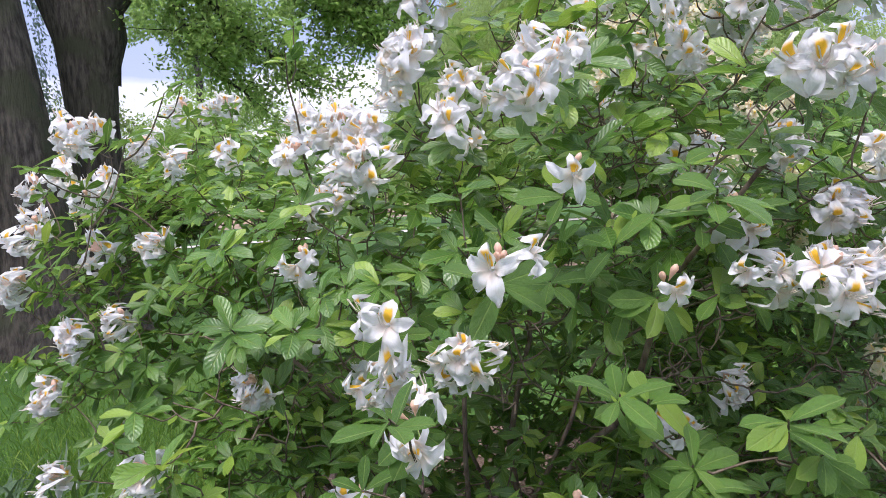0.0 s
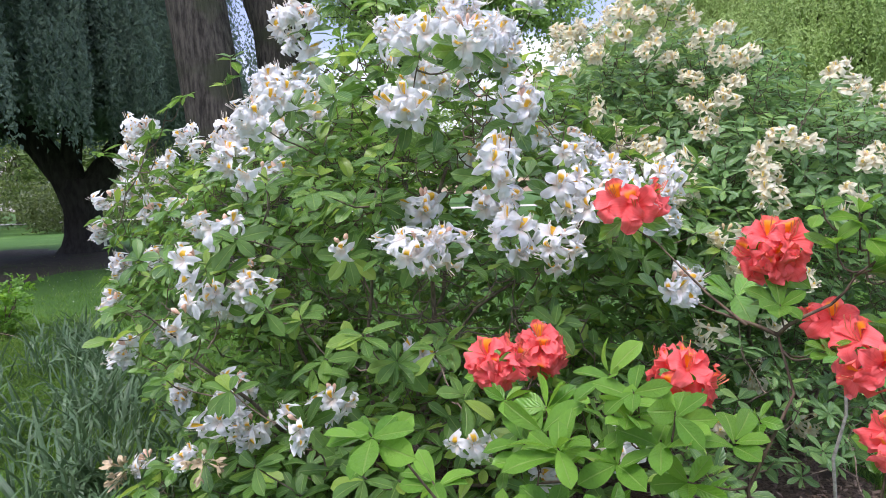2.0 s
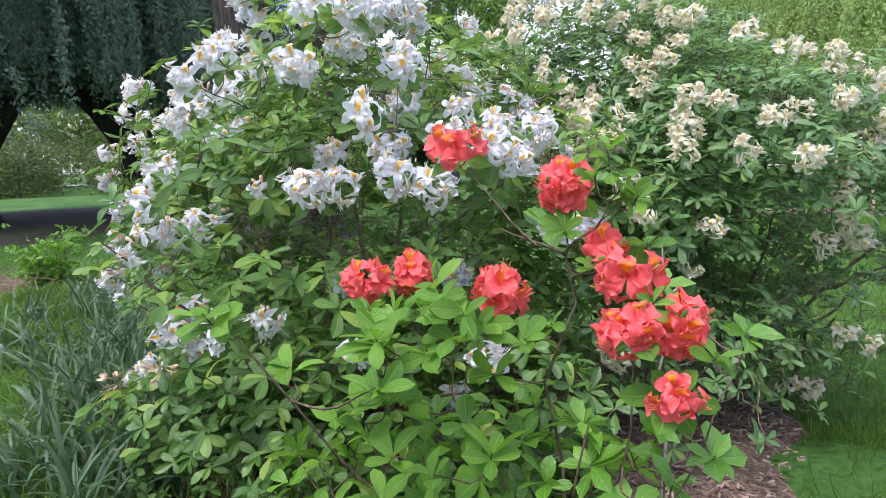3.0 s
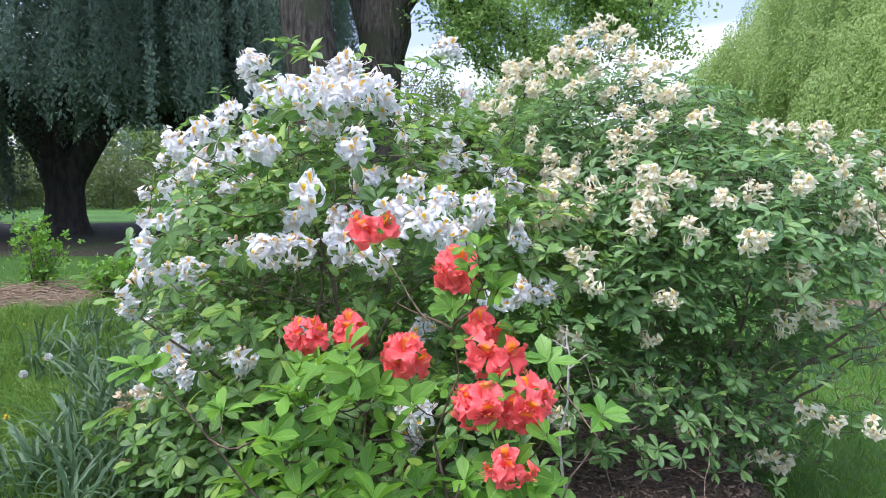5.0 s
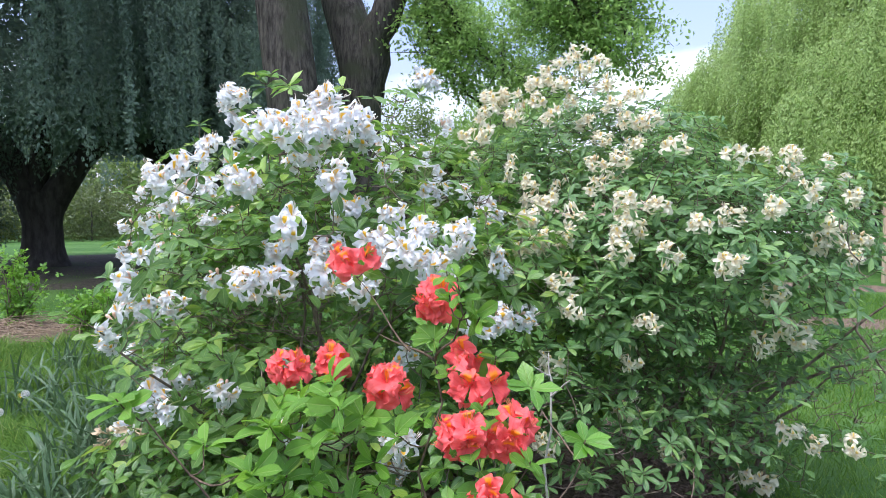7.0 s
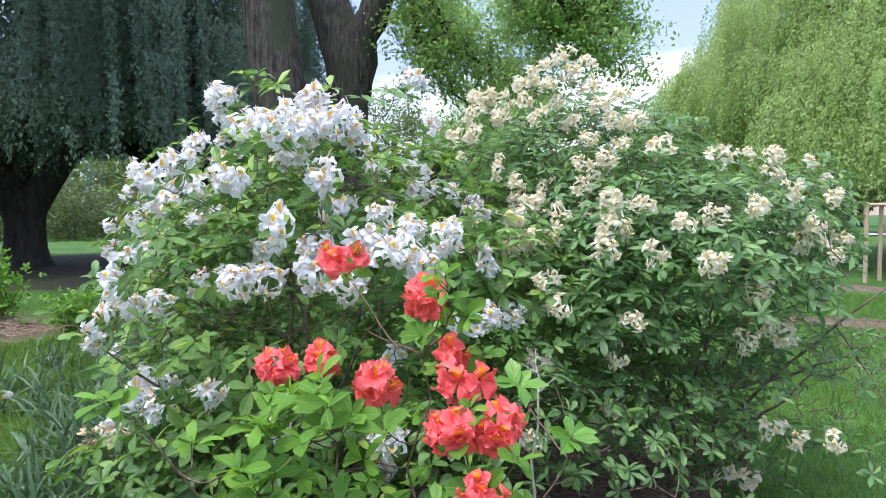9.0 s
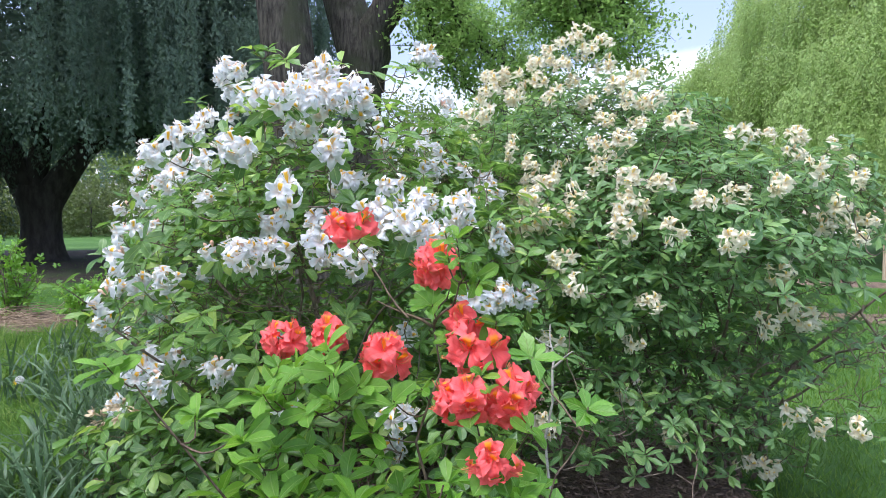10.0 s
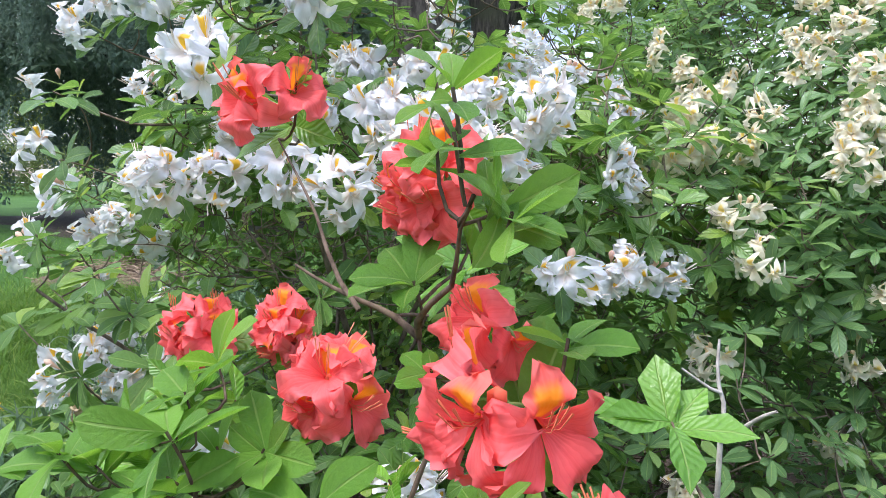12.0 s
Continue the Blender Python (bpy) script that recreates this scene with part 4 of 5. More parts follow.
cream.bloom("cream", 1.21, 2.25, 1.47, 4, 3, 0.80)
cream.bloom("cream", 1.22, 2.50, 1.78, 6, 1, 0.80)
cream.bloom("cream", 1.25, 2.38, 1.54, 6, 2, 0.80)
cream.bloom("cream", 1.28, 2.10, 0.49, 5, 3, 0.80)
cream.bloom("cream", 1.29, 1.94, 1.18, 4, 2, 0.80)
cream.bloom("cream", 1.29, 2.43, 1.65, 6, 3, 0.80)
cream.bloom("cream", 1.29, 2.01, 1.25, 4, 2, 0.80)
cream.bloom("cream", 1.30, 1.87, 1.12, 5, 1, 0.80)
cream.bloom("cream", 1.32, 2.05, 1.19, 5, 2, 0.80)
cream.bloom("cream", 1.32, 1.97, 0.71, 5, 1, 0.80)
cream.bloom("cream", 1.33, 1.85, 1.30, 5, 2, 0.80)
cream.bloom("cream", 1.39, 1.90, 0.86, 4, 3, 0.80)
cream.bloom("cream", 1.42, 1.95, 1.28, 4, 3, 0.80)
cream.bloom("cream", 1.45, 2.13, 0.31, 6, 2, 0.80)
cream.bloom("cream", 1.48, 1.89, 1.48, 4, 3, 0.80)
cream.bloom("cream", 1.49, 1.76, 1.12, 5, 3, 0.80)
cream.bloom("cream", 1.57, 1.88, 1.21, 4, 2, 0.80)
cream.bloom("cream", 1.65, 2.34, 1.48, 4, 1, 0.80)
cream.bloom("cream", 1.65, 2.05, 1.24, 6, 2, 0.80)
cream.bloom("cream", 1.67, 1.81, 1.09, 6, 1, 0.80)
cream.bloom("cream", 1.69, 2.43, 0.17, 4, 3, 0.80)
cream.bloom("cream", 1.73, 2.63, 1.50, 4, 3, 0.80)
cream.bloom("cream", 1.76, 2.17, 0.77, 5, 2, 0.80)
cream.bloom("cream", 1.77, 2.43, 0.15, 6, 3, 0.80)
cream.bloom("cream", 1.79, 2.07, 1.27, 5, 1, 0.80)
cream.bloom("cream", 1.80, 2.08, 0.96, 5, 3, 0.80)
cream.bloom("cream", 1.83, 2.21, 0.84, 4, 1, 0.80)
cream.bloom("cream", 1.84, 2.65, 1.43, 5, 3, 0.80)
cream.bloom("cream", 1.84, 2.66, 1.50, 5, 1, 0.80)
cream.bloom("cream", 1.85, 2.27, 0.42, 4, 2, 0.80)
cream.bloom("cream", 1.88, 2.25, 0.78, 6, 1, 0.80)
cream.bloom("cream", 1.90, 2.23, 1.33, 4, 1, 0.80)
cream.bloom("cream", 1.94, 2.30, 0.38, 4, 3, 0.80)
cream.bloom("cream", 1.95, 2.47, 1.13, 6, 3, 0.80)
cream.bloom("cream", 1.99, 3.11, 1.49, 5, 1, 0.80)
cream.bloom("cream", 2.00, 2.46, 1.19, 6, 2, 0.80)
cream.bloom("cream", 2.05, 3.00, 1.39, 6, 1, 0.80)
cream.bloom("cream", 2.06, 2.48, 1.08, 6, 3, 0.80)
cream.bloom("cream", 2.07, 2.64, 1.31, 5, 1, 0.80)
cream.bloom("cream", 2.07, 2.26, 0.40, 4, 2, 0.80)
cream.bloom("cream", 2.11, 2.67, 1.14, 5, 3, 0.80)
cream.fill([(0.95, 2.75, 1.42, 0.46, 0.48, 0.40), (0.65, 2.55, 1.32, 0.34, 0.34, 0.32), (1.25, 2.75, 1.45, 0.34, 0.40, 0.34), (1.30, 2.55, 1.20, 0.45, 0.50, 0.40), (1.60, 2.55, 1.02, 0.52, 0.68, 0.46), (1.92, 2.92, 1.15, 0.29, 0.48, 0.36),
            (1.25, 2.25, 0.86, 0.33, 0.42, 0.36)], 1750, 0.050, low=-0.25)
cream.fill([(1.95, 2.75, 0.62, 0.32, 0.30, 0.24), (1.62, 2.45, 0.62, 0.36, 0.30, 0.30)], 110, 0.075, shell=(0.4, 1.0), low=-0.6)
cream.bare_twigs([(2.10, 2.68, 0.62, 0.36, 0.32, 0.34), (1.60, 2.35, 0.60, 0.40, 0.35, 0.36)], 110)
cream.fill([(1.35, 2.30, 0.42, 0.42, 0.42, 0.28), (1.10, 1.75, 0.42, 0.26, 0.30, 0.38)], 140, 0.075, low=-0.3)
cream.fill([(1.30, 1.95, 0.34, 0.36, 0.30, 0.32), (1.60, 2.30, 0.30, 0.30, 0.24, 0.26)], 80, 0.075, shell=(0.5, 1.0), low=-0.6)
cream.fill([(2.02, 2.36, 0.33, 0.24, 0.20, 0.12), (1.75, 2.50, 0.15, 0.20, 0.18, 0.08)], 34, 0.085, low=-0.2)
# dense inner and rear leaves, added to shut light out of the crown's underside
cream.fill([(1.25, 3.00, 0.66, 0.72, 0.42, 0.62), (1.60, 2.95, 0.80, 0.45, 0.40, 0.45), (1.05, 2.55, 0.95, 0.45, 0.40, 0.40)], 900, 0.060, shell=(0.25, 1.0), low=-0.9)
cream.grow(limbs=16, own_limbs=(
    (bend((1.60, 2.80, 0.25), (2.30, 2.72, 0.98), np.random.default_rng(12), wander=0.04, n=10), 0.010),
    (bend((1.70, 2.75, 0.45), (2.42, 2.95, 0.74), np.random.default_rng(13), wander=0.04, n=10), 0.008),
    (bend((2.10, 2.73, 0.80), (2.34, 2.62, 0.34), np.random.default_rng(14), wander=0.05, n=9), 0.006)))

# ---- the coral azalea ----
coral = Shrub("azalea_bush", "young coral-red flowering azalea with broad light green leaves", (1.14, 0.82, 0.0), (1.12, 0.98, 0.80), 23, LEAF_RED, 0.080, RED_TWIG, 1.16)
coral.bloom("red", 0.93, 0.77, 1.14, 3, 0, 0.88, (0.2, -0.95, 0.25))
coral.bloom("red", 1.140, 0.785, 1.055, 6, 1, 0.90, (-0.1, -0.9, 0.1))
coral.bloom("red", 1.225, 0.775, 0.955, 3, 1, 0.75, (-0.1, -0.7, 0.6))
coral.bloom("red", 1.275, 0.705, 0.91, 4, 1, 0.95, (0.1, -0.9, 0.25))
coral.bloom("red", 1.285, 0.615, 0.825, 7, 0, 0.80, (-0.1, -0.9, 0.2))
coral.bloom("red", 1.365, 0.675, 0.822, 7, 0, 0.80, (0.4, -0.85, 0.15))
coral.bloom("red", 1.365, 0.60, 0.735, 4, 2, 0.78, (0.2, -0.9, 0.25))
coral.bloom("red", 0.675, 0.83, 0.845, 6, 0, 0.88, (0.25, -0.85, 0.4))
coral.bloom("red", 0.745, 0.935, 0.85, 6, 1, 0.86, (0.2, -0.8, 0.5))
coral.bloom("red", 1.005, 0.79, 0.848, 6, 1, 0.86, (0.1, -0.8, 0.5))
for spot in ((0.62, 0.40, 0.86), (0.74, 0.73, 0.75), (0.80, 0.66, 0.65), (0.89, 0.74, 0.87), (0.72, 0.69, 0.60), (0.99, 0.63, 0.85), (1.01, 0.73, 0.70), (1.47, 0.83, 0.79),
             (1.25, 0.69, 1.10, 0.62), (0.95, 0.56, 0.56), (1.18, 0.78, 0.60), (1.42, 0.75, 0.58), (1.30, 0.60, 0.55), (1.10, 0.90, 0.98),
             (0.84, 0.55, 0.50), (1.05, 0.66, 0.45), (1.38, 0.66, 0.66), (0.95, 0.80, 0.80), (0.85, 0.80, 0.72), (1.30, 0.90, 0.55), (1.16, 0.70, 0.35), (0.66, 0.62, 0.52), (0.62, 0.60, 0.72), (0.78, 0.70, 0.78), (0.93, 0.68, 0.86), (0.97, 0.64, 0.80), (0.90, 0.66, 0.76), (0.814, 0.637, 0.772), (0.617, 0.379, 0.882), (0.896, 0.462, 0.753)):
    coral.shoot(*spot)
coral.fill([(1.05, 0.84, 0.36, 0.40, 0.24, 0.30), (0.72, 0.76, 0.40, 0.26, 0.22, 0.22)], 60, 0.085)
for spot in ((1.24, 0.70, 1.13, 0.60), (1.20, 0.73, 1.14, 0.50), (1.29, 0.70, 1.05, 0.66), (0.96, 0.79, 1.17, 0.42), (1.21, 0.72, 0.93, 0.55),
             (0.70, 0.79, 0.80, 0.80), (0.83, 0.80, 0.80, 0.85), (0.92, 0.72, 0.79, 0.90), (1.08, 0.72, 0.78, 0.85), (0.76, 0.74, 0.72, 0.95), (1.42, 0.64, 0.80, 0.60)):
    coral.sprig(*spot, axis=(0.15, -0.35, 1.0))
# broad fresh tufts in front of and beside the flower clusters
for spot, way in (((1.215, 0.715, 1.090, 0.50), (0.1, -0.2, 1.0)), ((1.272, 0.715, 1.050, 0.75), (0.8, -0.1, 0.4)), ((1.300, 0.760, 0.962, 0.70), (0.2, -0.2, 1.0)), ((1.150, 0.765, 0.985, 0.75), (0.1, -0.4, 1.0)),
                  ((0.924, 0.672, 0.825, 1.05), (0.1, -0.5, 0.9)), ((0.822, 0.604, 0.791, 1.05), (-0.1, -0.3, 1.0)), ((0.981, 0.735, 0.800, 1.00), (0.3, -0.5, 0.8)), ((0.780, 0.760, 0.800, 0.90), (0.0, -0.6, 0.8)),
                  ((1.307, 0.950, 0.853, 1.05), (0.3, -0.3, 0.9)), ((1.322, 0.640, 0.880, 0.50), (0.1, -0.3, 1.0)), ((1.120, 0.770, 0.800, 0.70), (-0.2, -0.5, 0.8))):
    coral.sprig(*spot, axis=way)
FORK = (1.148, 0.775, 0.935)
coral.grow(limbs=0, single=300, leaves=(5, 7), ease=1.05, own_limbs=(
    (bend((1.13, 0.82, -0.03), FORK, np.random.default_rng(1), wander=0.026, n=12), 0.0060),
    (bend(FORK, (1.03, 0.735, 0.99), np.random.default_rng(2), wander=0.05, n=7), 0.0036),
    (bend(FORK, (1.26, 0.70, 1.06), np.random.default_rng(3), wander=0.05, n=7), 0.0034),
    (bend((1.10, 0.75, 0.955), (0.93, 0.79, 1.11), np.random.default_rng(4), wander=0.03, n=7), 0.0026),
    (bend((1.16, 0.84, -0.03), (1.28, 0.72, 0.72), np.random.default_rng(5), wander=0.03, n=10), 0.0055),
    (bend((1.10, 0.84, -0.03), (0.90, 0.80, 0.70), np.random.default_rng(6), wander=0.03, n=10), 0.0055),
    (bend((1.18, 0.82, -0.03), (1.42, 0.78, 0.66), np.random.default_rng(7), wander=0.03, n=10), 0.005),
    (bend((0.98, 0.80, -0.03), (0.64, 0.43, 0.83), np.random.default_rng(9), wander=0.03, n=10), 0.005),
    (bend((1.12, 0.80, -0.03), (1.20, 0.72, 0.62), np.random.default_rng(10), wander=0.03, n=10), 0.006),
    (bend((1.08, 0.82, -0.03), (0.76, 0.66, 0.45), np.random.default_rng(8), wander=0.03, n=10), 0.006)))


# dead pale twig between the shrubs
def dead_twig():
    rng = np.random.default_rng(15)
    top = (1.315, 1.075, 0.80)
    sets = [tube(bend((1.26, 1.10, 0.0), top, rng, wander=0.03, n=10), np.linspace(0.0045, 0.003, 10), 6),
            tube(bend(top, (1.300, 1.100, 0.905), rng, wander=0.05, n=6), np.linspace(0.0033, 0.0016, 6), 5),
            tube(bend(top, (1.372, 1.055, 0.852), rng, wander=0.05, n=6), np.linspace(0.0033, 0.0016, 6), 5),
            tube(bend((1.31, 1.085, 0.85), (1.275, 1.06, 0.875), rng, wander=0.06, n=5), np.linspace(0.0022, 0.0012, 5), 5)]
    put("dead_twig", solid("dead_twig", *join_sets(sets)[:2], [PALE]), None, "dead pale grey forked twig between the azaleas", "twig")


dead_twig()


def ground_cover():
    rng = np.random.default_rng(16)
    plant = thing("ground_cover", "low small-leaved green ground cover at the foot of the azaleas", "plant")
    n = 1250
    x = rng.uniform(-0.55, 1.15, n)
    y = 1.02 + 0.42 * np.abs(x - 0.35) * (x < 0.35) + rng.normal(0.12, 0.20, n)
    hill = 0.10 + 0.18 * rng.uniform(0, 1, n) + 0.10 * np.sin(5 * x + 2) * np.sin(6 * y)
    tips = np.column_stack([x, y, np.maximum(0.03, hill)])
    sets = [tube(bend((p[0] + rng.normal(0, 0.03), p[1] + rng.normal(0, 0.03), -0.02), p, rng, wander=0.05, n=4), (0.0016, 0.0014, 0.0012, 0.001), 3) for p in tips]
    put("stalkwork", solid("stalkwork", *join_sets(sets)[:2], [STALK]), plant, kind="stuff")
    m = whorl_frames(tips, rng.normal(0, 0.3, (n, 3)) + (0, -0.15, 1), rng, 5, 8, 0.042)
    v, f, uv = spread(leaf_shape(5, 0.26, 0.3, 0.35), m)
    put("foliage", solid("foliage", v, f, [LEAF_LOW], uv), plant, kind="stuff")


ground_cover()


# ---- trees ----
def leaf_cloud(pos, rng, size, template, along=None, up_bias=0.6):
    n = len(pos)
    al = rng.normal(0, 1, (n, 3)) if along is None else along + rng.normal(0, 0.35, (n, 3))
    up = rng.normal(0, 0.6, (n, 3)) + (0, 0, up_bias)
    return spread(template, frames_for(pos, al, up, size * rng.uniform(0.6, 1.25, n)))


def bark_limb(tree, path, radii, mat, name="limb", sides=12, rough=0.0, seed=0):
    v, f, uv = tube(path, radii, sides)
    if rough:
        rng = np.random.default_rng(seed)
        k = np.arange(len(v)) % sides
        c = np.repeat(np.asarray(path, float), sides, 0)
        g = 1 + rough * np.sin(3 * k * 6.283 / sides + 1.0) + rng.normal(0, rough * 0.5, len(v))
        v = c + (v - c) * g[:, None]
    return put(name, solid(name, v, f, [mat]), tree)


def curtains(tree, name, rng, at, crown, boughs, strands, fall, floor, step, size, mat, template, facing=(2.2, 6.7)):
    """Arching bough ends on a dome, each a mound with a ragged curtain of hanging leafy shoots."""
    cx, cy = at
    wide, low, high, steep = crown
    ps, al, ups = [], [], []
    for i in range(boughs):
        a = rng.uniform(*facing) if rng.uniform() < 0.90 else rng.uniform(0, 6.283)
        q = rng.uniform(0.01, 1) ** 0.45
        R = wide * q * (1 + 0.06 * math.sin(4 * a + 1) + 0.05 * math.sin(9 * a)) + rng.normal(0, 0.55)
        top = low + (high - low) * max(0.0, 1 - q ** steep) + rng.normal(0, 0.40)
        way, side = np.array([math.cos(a), math.sin(a), 0]), np.array([-math.sin(a), math.cos(a), 0])
        big = rng.uniform(0.6, 1.6)
        n = int(strands * big)
        pick = rng.integers(0, max(3, n // 6), n)
        st, sr = (rng.normal(0, w * big, n)[pick] + rng.normal(0, 0.03, n) for w in (0.42, 0.26))
        start = np.array([cx, cy, top]) + way * (R + sr)[:, None] + side * st[:, None]
        start[:, 2] -= (st * st * 0.9 + np.maximum(0, sr) ** 2 * 1.6) / big + rng.uniform(0, 0.10, n)
        drop = rng.uniform(*fall) * rng.uniform(0.35, 1.15, n) * big
        bottom = np.maximum(start[:, 2] - drop, floor + 0.5 * math.sin(5 * a) + rng.uniform(0, 0.7, n))
        for k in range(n):
            m = max(3, int((start[k, 2] - bottom[k]) / step))
            t = np.linspace(0, 1, m)
            out = 0.18 * (1 - (1 - t) ** 3) + 0.05 * np.sin(4 * t + i + k)
            p = start[k] + way * out[:, None] + side * (0.05 * np.sin(3 * t + k))[:, None]
            p[:, 2] += (bottom[k] - start[k, 2]) * t
            ps.append(p + rng.normal(0, size * 0.4, (m, 3)))
            al.append(rng.normal(0, 0.45, (m, 3)) + way * 0.35 + (0, 0, -0.75))
            ups.append(rng.normal(0, 0.45, (m, 3)) + way * 0.6 + (0, 0, 0.6))
    pos, al, ups = np.concatenate(ps), np.concatenate(al), np.concatenate(ups)
    v, f, uv = spread(template, frames_for(pos, al, ups, size * rng.uniform(0.6, 1.25, len(pos))))
    put(name, solid(name, v, f, [mat], uv, smooth=False), tree, kind="stuff")


# dark weeping beeches behind the lawn
def beech_tree(bx, by, R, top, seed, boughs, label):
    rng = np.random.default_rng(seed)
    tree = thing("weeping_beech", label, "tree", "dark weeping beeches")
    bark_limb(tree, bend((bx, by, -0.1), (bx + 0.1, by, 1.9), rng, wander=0.01, n=8), np.array([0.74, 0.58, 0.49, 0.46, 0.46, 0.50, 0.56, 0.50]), BEECH_BARK, "trunk", 18, 0.04, 1)
    for tx, ty, tz, w in ((-1.5, -1.0, 5.2, 0.42), (2.2, 1.3, 5.0, 0.44), (0.1, 0.2, 9.0, 0.3), (-3.5, -2.5, 7.0, 0.2), (3.6, 2.0, 6.8, 0.2)):
        bark_limb(tree, bend((bx, by, 1.2), (bx + tx, by + ty, tz), rng, wander=0.03, n=9), np.linspace(w, 0.08, 9), BEECH_BARK, "limb", 10, 0.05, 2)
    curtains(tree, "crown", rng, (bx, by), (R, 3.4, top, 2.6), boughs, 38, (1.6, 3.4), 2.5, 0.082, 0.094, BEECH_LEAF, QUAD_LEAF, (3.4, 6.9))
    a, q = rng.uniform(0, 6.283, 36000), np.sqrt(rng.uniform(0, 1, 36000))
    p = np.column_stack([bx + 0.76 * R * q * np.cos(a), by + 0.76 * R * q * np.sin(a), 3.0 + rng.uniform(0.05, 0.86, 36000) * (0.8 + (top - 3.4) * (1 - q ** 2.6))])
    s = leaf_cloud(p, rng, 0.20, QUAD_LEAF)
    put("inner_crown", solid("inner_crown", s[0], s[1], [BEECH_LEAF], s[2], smooth=False), tree, kind="stuff")
    return tree


big_beech = beech_tree(-15.2, 9.8, 7.4, 13.5, 31, 190, "large dark-leaved weeping beech with a forked trunk")
curtains(big_beech, "skirt", np.random.default_rng(35), (-17.2, 5.2), (3.4, 2.4, 9.0, 2.6), 80, 40, (1.8, 3.6), 0.9, 0.09, 0.10, BEECH_LEAF, QUAD_LEAF, (4.0, 7.4))
beech_tree(-13.4, 13.3, 4.4, 12.5, 34, 120, "dark weeping beech with a stout trunk on the lawn")

# oak with two stems and low boughs
orng = np.random.default_rng(32)
oak = thing("oak_tree", "old oak with two thick ridged stems and low leafy boughs", "tree")
OA, OB = np.array([-4.55, 7.25, 0]), np.array([-4.40, 8.60, 0])
bark_limb(oak, np.array([OA + (0.10, 0, -0.1), OA + (0.10, 0, 0.5), OA + (0.04, 0, 1.5), OA + (-0.08, 0, 2.6), OA + (-0.28, 0, 4.0), OA + (-0.65, 0.1, 6.0), OA + (-1.05, 0.2, 8.5)]), [0.60, 0.44, 0.39, 0.38, 0.38, 0.36, 0.24], BARK, "trunk", 24, 0.04, 3)
bark_limb(oak, np.array([OB + (0, 0, -0.1), OB + (0, 0, 0.5), OB + (0.0, 0, 1.6), OB + (0.0, 0, 2.6), OB + (0.0, 0, 3.7), OB + (-0.28, 0, 4.5), OB + (-0.62, 0.05, 5.4), OB + (-1.2, 0.1, 8.0)]), [0.50, 0.35, 0.30, 0.30, 0.36, 0.33, 0.30, 0.2], BARK, "trunk", 24, 0.04, 4)
boughs = [
    [OB + (0.02, 0, 3.2), OB + (0.22, 0, 4.0), OB + (0.60, 0.0, 4.75), OB + (1.2, 0.2, 5.3), OB + (2.2, 0.4, 6.4), OB + (3.4, 0.6, 7.2)],
    [OB + (1.2, 0.2, 5.3), OB + (1.1, 0.25, 4.8), OB + (1.05, 0.3, 4.35), OB + (1.12, 0.4, 3.9), OB + (1.4, 0.6, 3.5), OB + (1.7, 0.7, 3.1)],
    [OB + (1.2, 0.2, 5.2), OB + (1.4, 0.4, 4.6), OB + (1.55, 0.5, 4.1), OB + (1.85, 0.7, 3.8), OB + (2.2, 0.9, 3.5), OB + (2.5, 1.1, 3.2)],
    [OB + (2.2, 0.4, 6.3), OB + (3.0, 0.8, 5.6), OB + (3.2, 1.0, 4.6), OB + (3.45, 1.3, 4.0), OB + (3.7, 1.4, 3.6)],
    [OB + (2.2, 0.4, 6.4), OB + (3.2, 0.8, 6.0), OB + (3.65, 1.0, 5.1), OB + (3.9, 1.2, 4.5), OB + (3.95, 1.3, 3.9)],
    [OB + (2.0, 0.4, 6.2), OB + (2.6, 0.7, 5.6), OB + (3.1, 1.0, 5.2), OB + (3.6, 1.2, 4.9), OB + (3.85, 1.3, 4.3)],
    [OB + (0.9, 0.1, 4.9), OB + (1.6, 0.6, 5.1), OB + (2.3, 1.0, 4.8), OB + (2.9, 1.3, 4.4), OB + (3.3, 1.5, 4.2)],
    [OA + (-0.8, 0, 6.0), OA + (-2.2, -0.8, 7.2), OA + (-3.6, -1.4, 7.6), OA + (-4.8, -1.8, 7.2), OA + (-6.0, -2.0, 6.4)],
]
spots, ways = [], []
twig_sets = []
for n_b, b in enumerate(boughs):
    c = np.array(b)
    t = np.linspace(0, 1, 14)
    path = np.stack([np.interp(t, np.linspace(0, 1, len(c)), c[:, i]) for i in range(3)], 1) + orng.normal(0, 0.03, (14, 3))
    bark_limb(oak, path, np.linspace(0.33, 0.12, 14) if n_b == 0 else np.linspace(0.075 if n_b < 7 else 0.10, 0.018, 14), BARK, "limb", 8)
    for _ in range(18 if n_b == 0 else 64 if n_b in (3, 4, 5) else 84):
        k = orng.integers(8 if n_b in (0, 6) else 3, 14)
        s = path[k]
        e = s + orng.normal(0, 1, 3).clip(-1.3, 1.3) * ((0.36 if n_b in (0, 4, 5) else 0.62), 0.62, 0.42) * (0.5 + 0.7 * k / 14) + (0.08, 0.05, -0.12)
        tw = bend(s, e, orng, wander=0.07, n=5)
        twig_sets.append(tube(tw, np.linspace(0.007, 0.0025, 5), 4))
        for _ in range(3):
            q = tw[orng.integers(1, 5)] + orng.normal(0, 0.09, 3)
            m = orng.integers(14, 26)
            spots.append(q + orng.normal(0, 1, (m, 3)) * (0.13, 0.13, 0.06))
put("twigwork", solid("twigwork", *join_sets(twig_sets)[:2], [BARK]), oak, kind="stuff")
